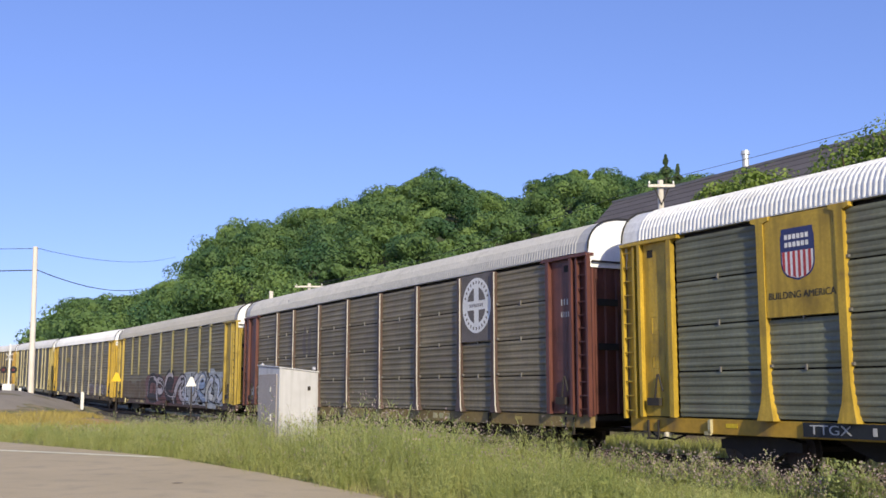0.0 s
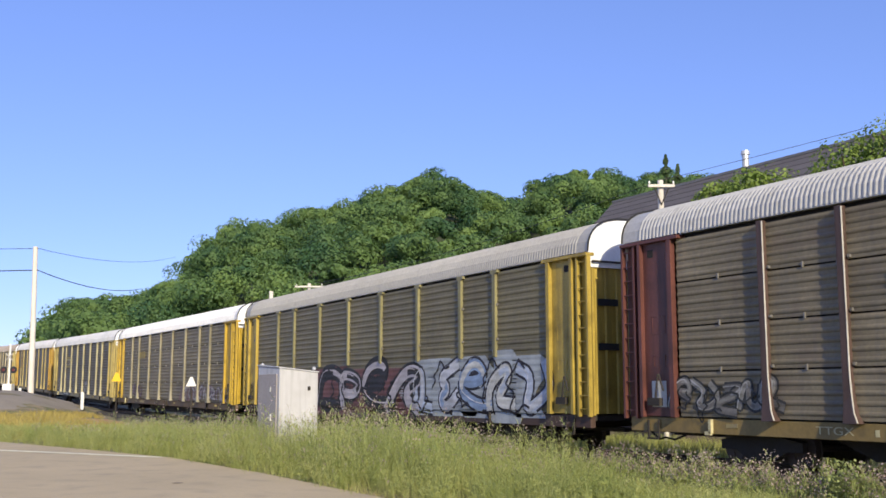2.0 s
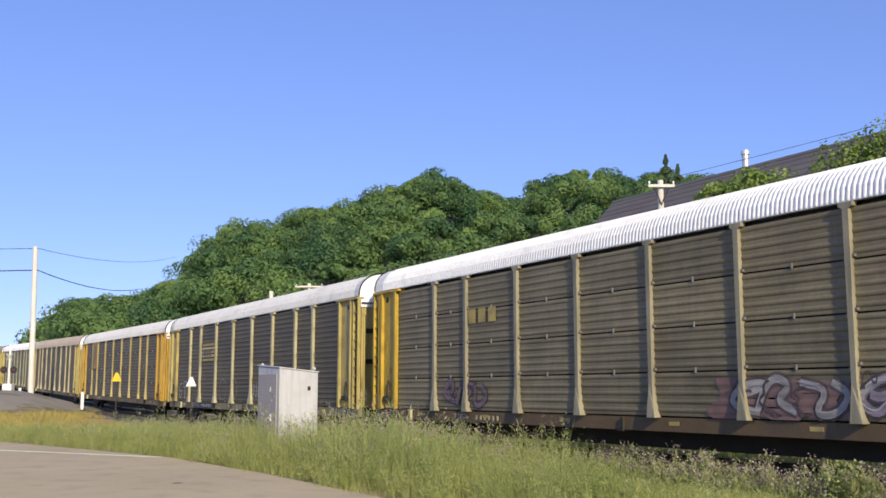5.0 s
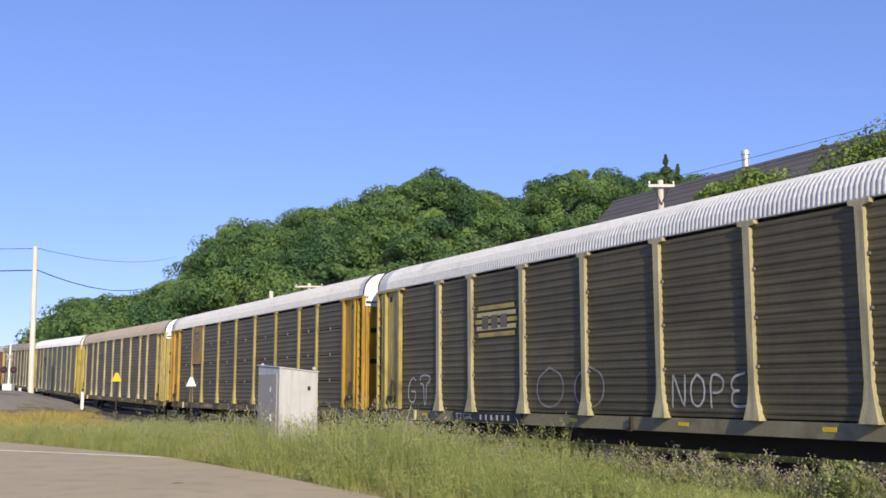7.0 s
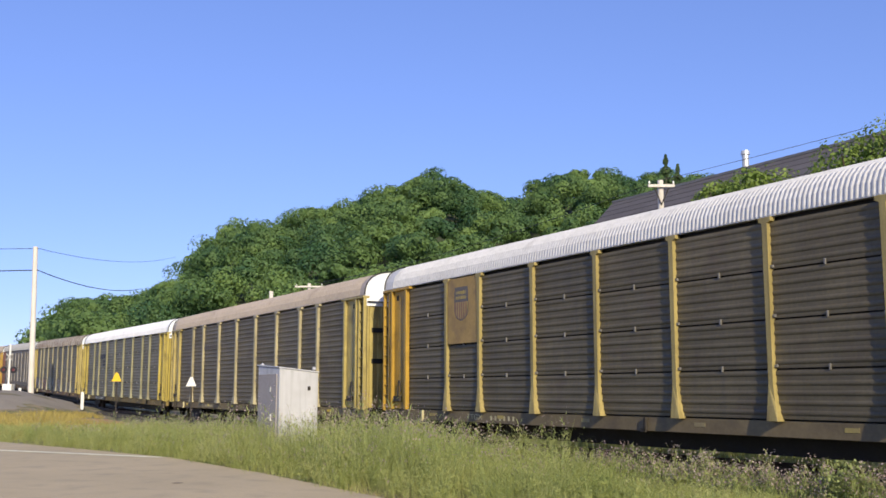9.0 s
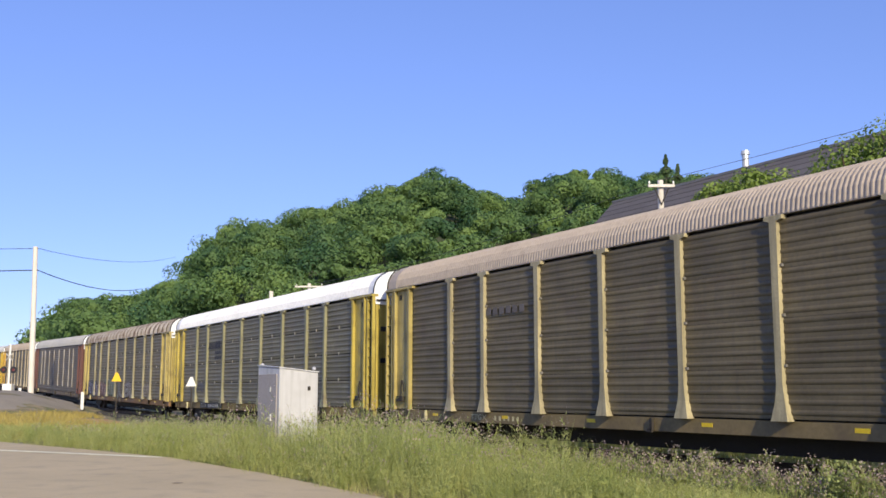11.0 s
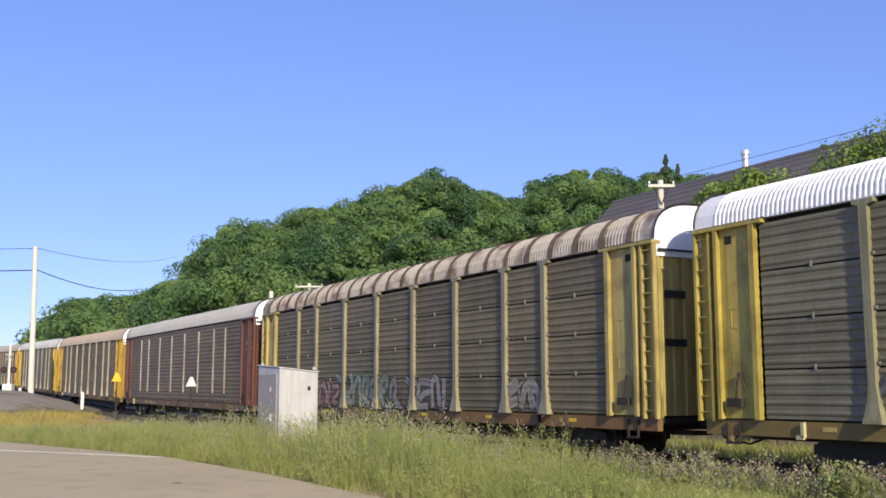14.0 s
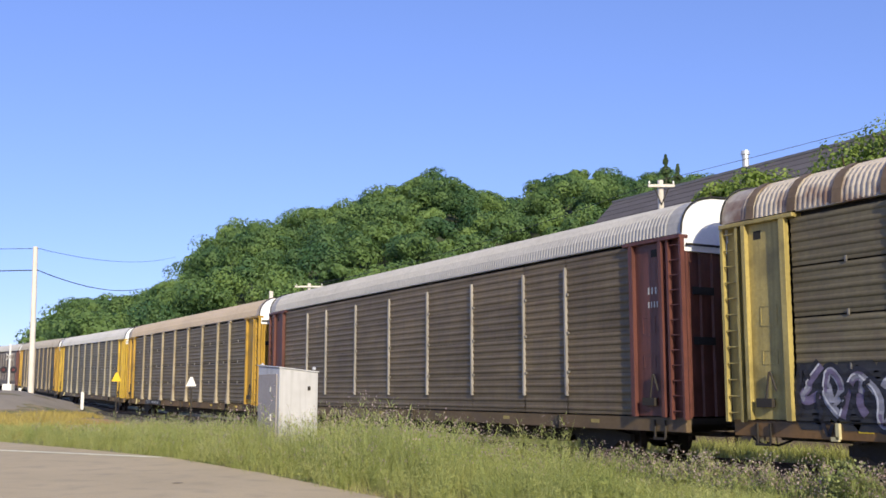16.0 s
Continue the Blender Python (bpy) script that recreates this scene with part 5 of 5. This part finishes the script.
def verdure(x, y):
    """How tall the weeds grow at a place."""
    h = np.interp(y - road_edge(x), [0, 0.4, 1.0, 2.5, 6], [0.5, 0.95, 1.4, 1.25, 1.05]) * np.interp(x, [-54, -42, -32, -25, -18.5, -16, -8], [0.3, 0.48, 0.8, 1.0, 1.0, 0.75, 0.6])
    bare = np.clip((x + 19.5) / 2.5, 0, 1) * np.clip((y + 7.2) / 1.5, 0, 1)
    clump = np.array([0.98 + 0.55 * noise.noise((a * 0.55, b * 0.55, 3.0)) + 0.2 * noise.noise((a * 2.1, b * 2.1, 7.0)) for a, b in zip(x, y)])
    return h * clump * (1 - 0.72 * bare)


def leaflets(name, pos, aim, length, width, rng, material, label):
    """Many small pointed leaflets, one triangle each."""
    n = len(pos)
    aim = aim / np.linalg.norm(aim, axis=1, keepdims=True)
    side = np.cross(aim, rng.normal(size=(n, 3)))
    side /= np.linalg.norm(side, axis=1, keepdims=True)
    v = np.stack([pos - side * width[:, None] / 2, pos + side * width[:, None] / 2, pos + aim * length[:, None]], 1).reshape(-1, 3)
    me = bpy.data.meshes.new(name)
    me.vertices.add(3 * n)
    me.vertices.foreach_set("co", v.astype(np.float32).ravel())
    me.loops.add(3 * n)
    me.loops.foreach_set("vertex_index", np.arange(3 * n, dtype=np.int32))
    me.polygons.add(n)
    me.polygons.foreach_set("loop_start", np.arange(0, 3 * n, 3, dtype=np.int32))
    me.update(calc_edges=True)
    me.materials.append(material)
    return tagged(new(name, me), label, "weeds", kind="stuff")


x, y = scatter(rng, 5600, -54, -8, -0.1, -2.9)
per = 9
p = tufted(rng, x, y, per, 0.10)
h = np.repeat(verdure(x, y), per) * rng.uniform(0.3, 0.85, len(p))
blades("tall_grass", p, h, rng.uniform(0.004, 0.010, len(p)), rng.uniform(0.2, 0.8, len(p)), rng, GRASS, "tall wispy green grass beside the road")
# feathery bushes: stems that fan out from one root, thick with fine leaflets
PLANTS, STEMS, LEAVES = 2500, 11, 17
x, y = scatter(rng, PLANTS, -52, -9, 0.05, -2.95)
tall = verdure(x, y) * rng.uniform(0.6, 1.12, PLANTS)
root = np.repeat(tufted(rng, x, y, 1, 0.0), STEMS, axis=0)
root[:, :2] += rng.normal(0, 0.05, (len(root), 2))
h = np.repeat(tall, STEMS) * rng.uniform(0.55, 1.0, len(root))
a = rng.uniform(0, 2 * np.pi, len(root))
fan = np.stack([np.cos(a), np.sin(a), np.zeros(len(a))], 1) * (h * rng.uniform(0.1, 0.62, len(a)))[:, None]
up = np.array([0.0, 0.0, 1.0])
middle = root + fan * 0.38 + up * (h * 0.55)[:, None]
tip = root + fan + up * h[:, None]
across = np.stack([-np.sin(a), np.cos(a), np.zeros(len(a))], 1) * 0.0035
me = bpy.data.meshes.new("feathery_stems")
n_ = len(root)
vv = np.stack([root - across, root + across, middle - across, middle + across, tip], 1).reshape(-1, 3)
b_ = np.arange(n_)[:, None] * 5
me.from_pydata(vv.tolist(), [], np.concatenate([b_ + np.array([[0, 1, 3]]), b_ + np.array([[0, 3, 2]]), b_ + np.array([[2, 3, 4]])]).tolist())
me.materials.append(WEED)
tagged(new("feathery_stems", me), "thin fanned-out weed stems", "weeds", kind="stuff")
u = rng.uniform(0.12, 1.0, (n_, LEAVES)) ** 0.8
low, high = np.minimum(u / 0.55, 1)[..., None], np.maximum((u - 0.55) / 0.45, 0)[..., None]
q = (root[:, None] + (middle - root)[:, None] * low + (tip - middle)[:, None] * high).reshape(-1, 3)
aim = rng.normal(size=(len(q), 3)) + np.array([0, 0, 0.7]) + np.repeat(fan / np.maximum(h, 0.05)[:, None], LEAVES, axis=0)
size = (1.25 - 0.75 * u.reshape(-1)) * rng.uniform(0.045, 0.12, len(q))
leaflets("feathery_weeds", q, aim, size, size * rng.uniform(0.13, 0.22, len(q)), rng, FEATHER, "pale green feathery weeds beside the road")
pick = (rng.random(n_) < 0.12) & (root[:, 0] > -30) & (root[:, 0] < -15.5)
heads = np.repeat(tip[pick], 6, axis=0) + rng.normal(0, 0.035, (6 * int(pick.sum()), 3))
me = leaf_mesh("feathery_blossom", heads, rng.uniform(0.008, 0.018, len(heads)), rng.normal(size=(len(heads), 3)), rng, 4)
me.materials.append(FLOWER)
tagged(new("feathery_blossom", me), "faded pinkish seed heads of the weeds", "wild flowers", kind="stuff")
x, y = scatter(rng, 5200, -86, -42, 0.3, -3.3)
bare = np.array([mound(a, b) < 0.12 and not (-72 < a < -57 and b > -6.2) for a, b in zip(x, y)])
x, y = x[bare], y[bare]
p = tufted(rng, x, y, 8, 0.16)
blades("dry_grass", p, rng.uniform(0.12, 0.4, len(p)), rng.uniform(0.02, 0.05, len(p)), rng.uniform(0.2, 0.6, len(p)), rng, DRY, "yellow dry grass below the gravel bank")
x, y = scatter(rng, 2600, -19, -7, 0.1, -2.7)
p = tufted(rng, x, y, 9, 0.12)
blades("low_dry_grass", p, rng.uniform(0.05, 0.2, len(p)), rng.uniform(0.006, 0.014, len(p)), rng.uniform(0.3, 0.9, len(p)), rng, STRAW, "low straw-coloured grass by the track")

# grass beyond the track
x, y = rng.uniform(-60, -12, 2600), rng.uniform(3.1, 8.5, 2600)
p = tufted(rng, x, y, 8, 0.15)
blades("far_grass", p, rng.uniform(0.2, 0.55, len(p)), rng.uniform(0.012, 0.03, len(p)), rng.uniform(0.2, 0.6, len(p)), rng, GRASS, "green grass beyond the track")

# flowering weeds: stems with side twigs and pinkish heads
x, y = scatter(rng, 900, -40, -16, 0.7, -2.9)
row = rng.uniform(-19.5, -9.5, 620)
x, y = np.concatenate([x, row]), np.concatenate([y, rng.uniform(-3.2, -2.3, 620)])
hh = np.concatenate([verdure(x[:900], y[:900]) * rng.uniform(0.85, 1.15, 900), rng.uniform(0.28, 0.72, 620) * (0.75 + 0.5 * np.sin(row * 2.3) ** 2)])
base = tufted(rng, x, y, 1, 0.0)
blades("weed_stems", base, hh, np.full(len(x), 0.012), rng.uniform(0.05, 0.25, len(x)), rng, WEED, "thin green weed stems")
twig = np.repeat(base, 9, axis=0)
twig[:, 2] += np.repeat(hh, 9) * rng.uniform(0.25, 0.95, len(twig))
twig[:, :2] += rng.normal(0, 0.03, (len(twig), 2))
blades("weed_twigs", twig, rng.uniform(0.05, 0.15, len(twig)), rng.uniform(0.012, 0.03, len(twig)), rng.uniform(0.6, 1.4, len(twig)), rng, WEED, "small leafy weed twigs")
heads = np.repeat(np.concatenate([base, base[900:]]), 7, axis=0)
hh = np.concatenate([hh, hh[900:]])
heads[:, 2] += np.repeat(hh, 7) * rng.uniform(0.72, 1.02, len(heads))
heads[:, :2] += rng.normal(0, 0.06, (len(heads), 2))
me = leaf_mesh("weed_flowers", heads, rng.uniform(0.009, 0.024, len(heads)), rng.normal(size=(len(heads), 3)), rng)
me.materials.append(FLOWER)
tagged(new("weed_flowers", me), "small faded pink wild flowers on weeds", "wild flowers", kind="stuff")
# one large bushy weed by the track
x, y = rng.normal(-12.2, 0.10, 26), rng.normal(-2.9, 0.10, 26)
base = tufted(rng, x, y, 1, 0.0)
hh = rng.uniform(0.45, 0.85, 26)
blades("bush_stems", base, hh, np.full(26, 0.016), rng.uniform(0.1, 0.5, 26), rng, WEED, "stems of a bushy green weed")
q = np.repeat(base, 60, axis=0)
q[:, 2] += np.repeat(hh, 60) * rng.uniform(0.2, 1.0, len(q))
q[:, :2] += rng.normal(0, 0.12, (len(q), 2))
me = leaf_mesh("bush_leaves", q, rng.uniform(0.012, 0.035, len(q)), rng.normal(size=(len(q), 3)), rng)
me.materials.append(WEED)
tagged(new("bush_leaves", me), "bushy green weed beside the ballast", "weeds", kind="stuff")


# ---- the roadside set on its plot ----
ON_TRACK = ("autorack_wagon", "ballast", "rail", "track_sleepers")
for ob in [o for o in scene.objects if o.parent is None and o.type in ("MESH", "EMPTY")]:
    if ob.name.split(".")[0] not in ON_TRACK:
        ob.matrix_basis = PLOT @ ob.matrix_basis


# ---- what moves ----
NUDGE = {5: 0.10, 6: -0.22, 9: 0.12}


def motions():
    seconds = [k * 0.5 for k in range(33)]
    for k, car in enumerate(TRAIN):
        rows = []
        for t in seconds:
            x = -6.402 - PITCH * k + 14.54 * t + 0.015 * t * t + NUDGE.get(k, 0.0)
            rise = (grade(x + 10) - grade(x - 10)) / 20
            z = (grade(x + 10) + grade(x - 10)) / 2
            rows.append((t, pose(x, 0, z, 0, -math.degrees(math.atan(rise)), 0)))
        walk(car, rows)
    # wheels roll: one turn of each kind, shared by all wagons
    spin = [(k / 30, (14.54 + 0.015 * k / 30) * k / 30 / 0.42) for k in range(481)]
    rolled = {}
    for car in TRAIN:
        for w in [o for o in car.children_recursive if o.name.startswith("wheelset")]:
            ax = round(w.location.x, 2)
            if ax not in rolled:
                walk(w, [(t, Matrix.Translation((ax, 0, 0.42)) @ Matrix.Rotation(a, 4, "Y")) for t, a in spin])
                rolled[ax] = w
            else:
                w.rotation_mode = "QUATERNION"
                data = w.animation_data_create()
                data.action = rolled[ax].animation_data.action
                data.action_slot = rolled[ax].animation_data.action_slot


motions()
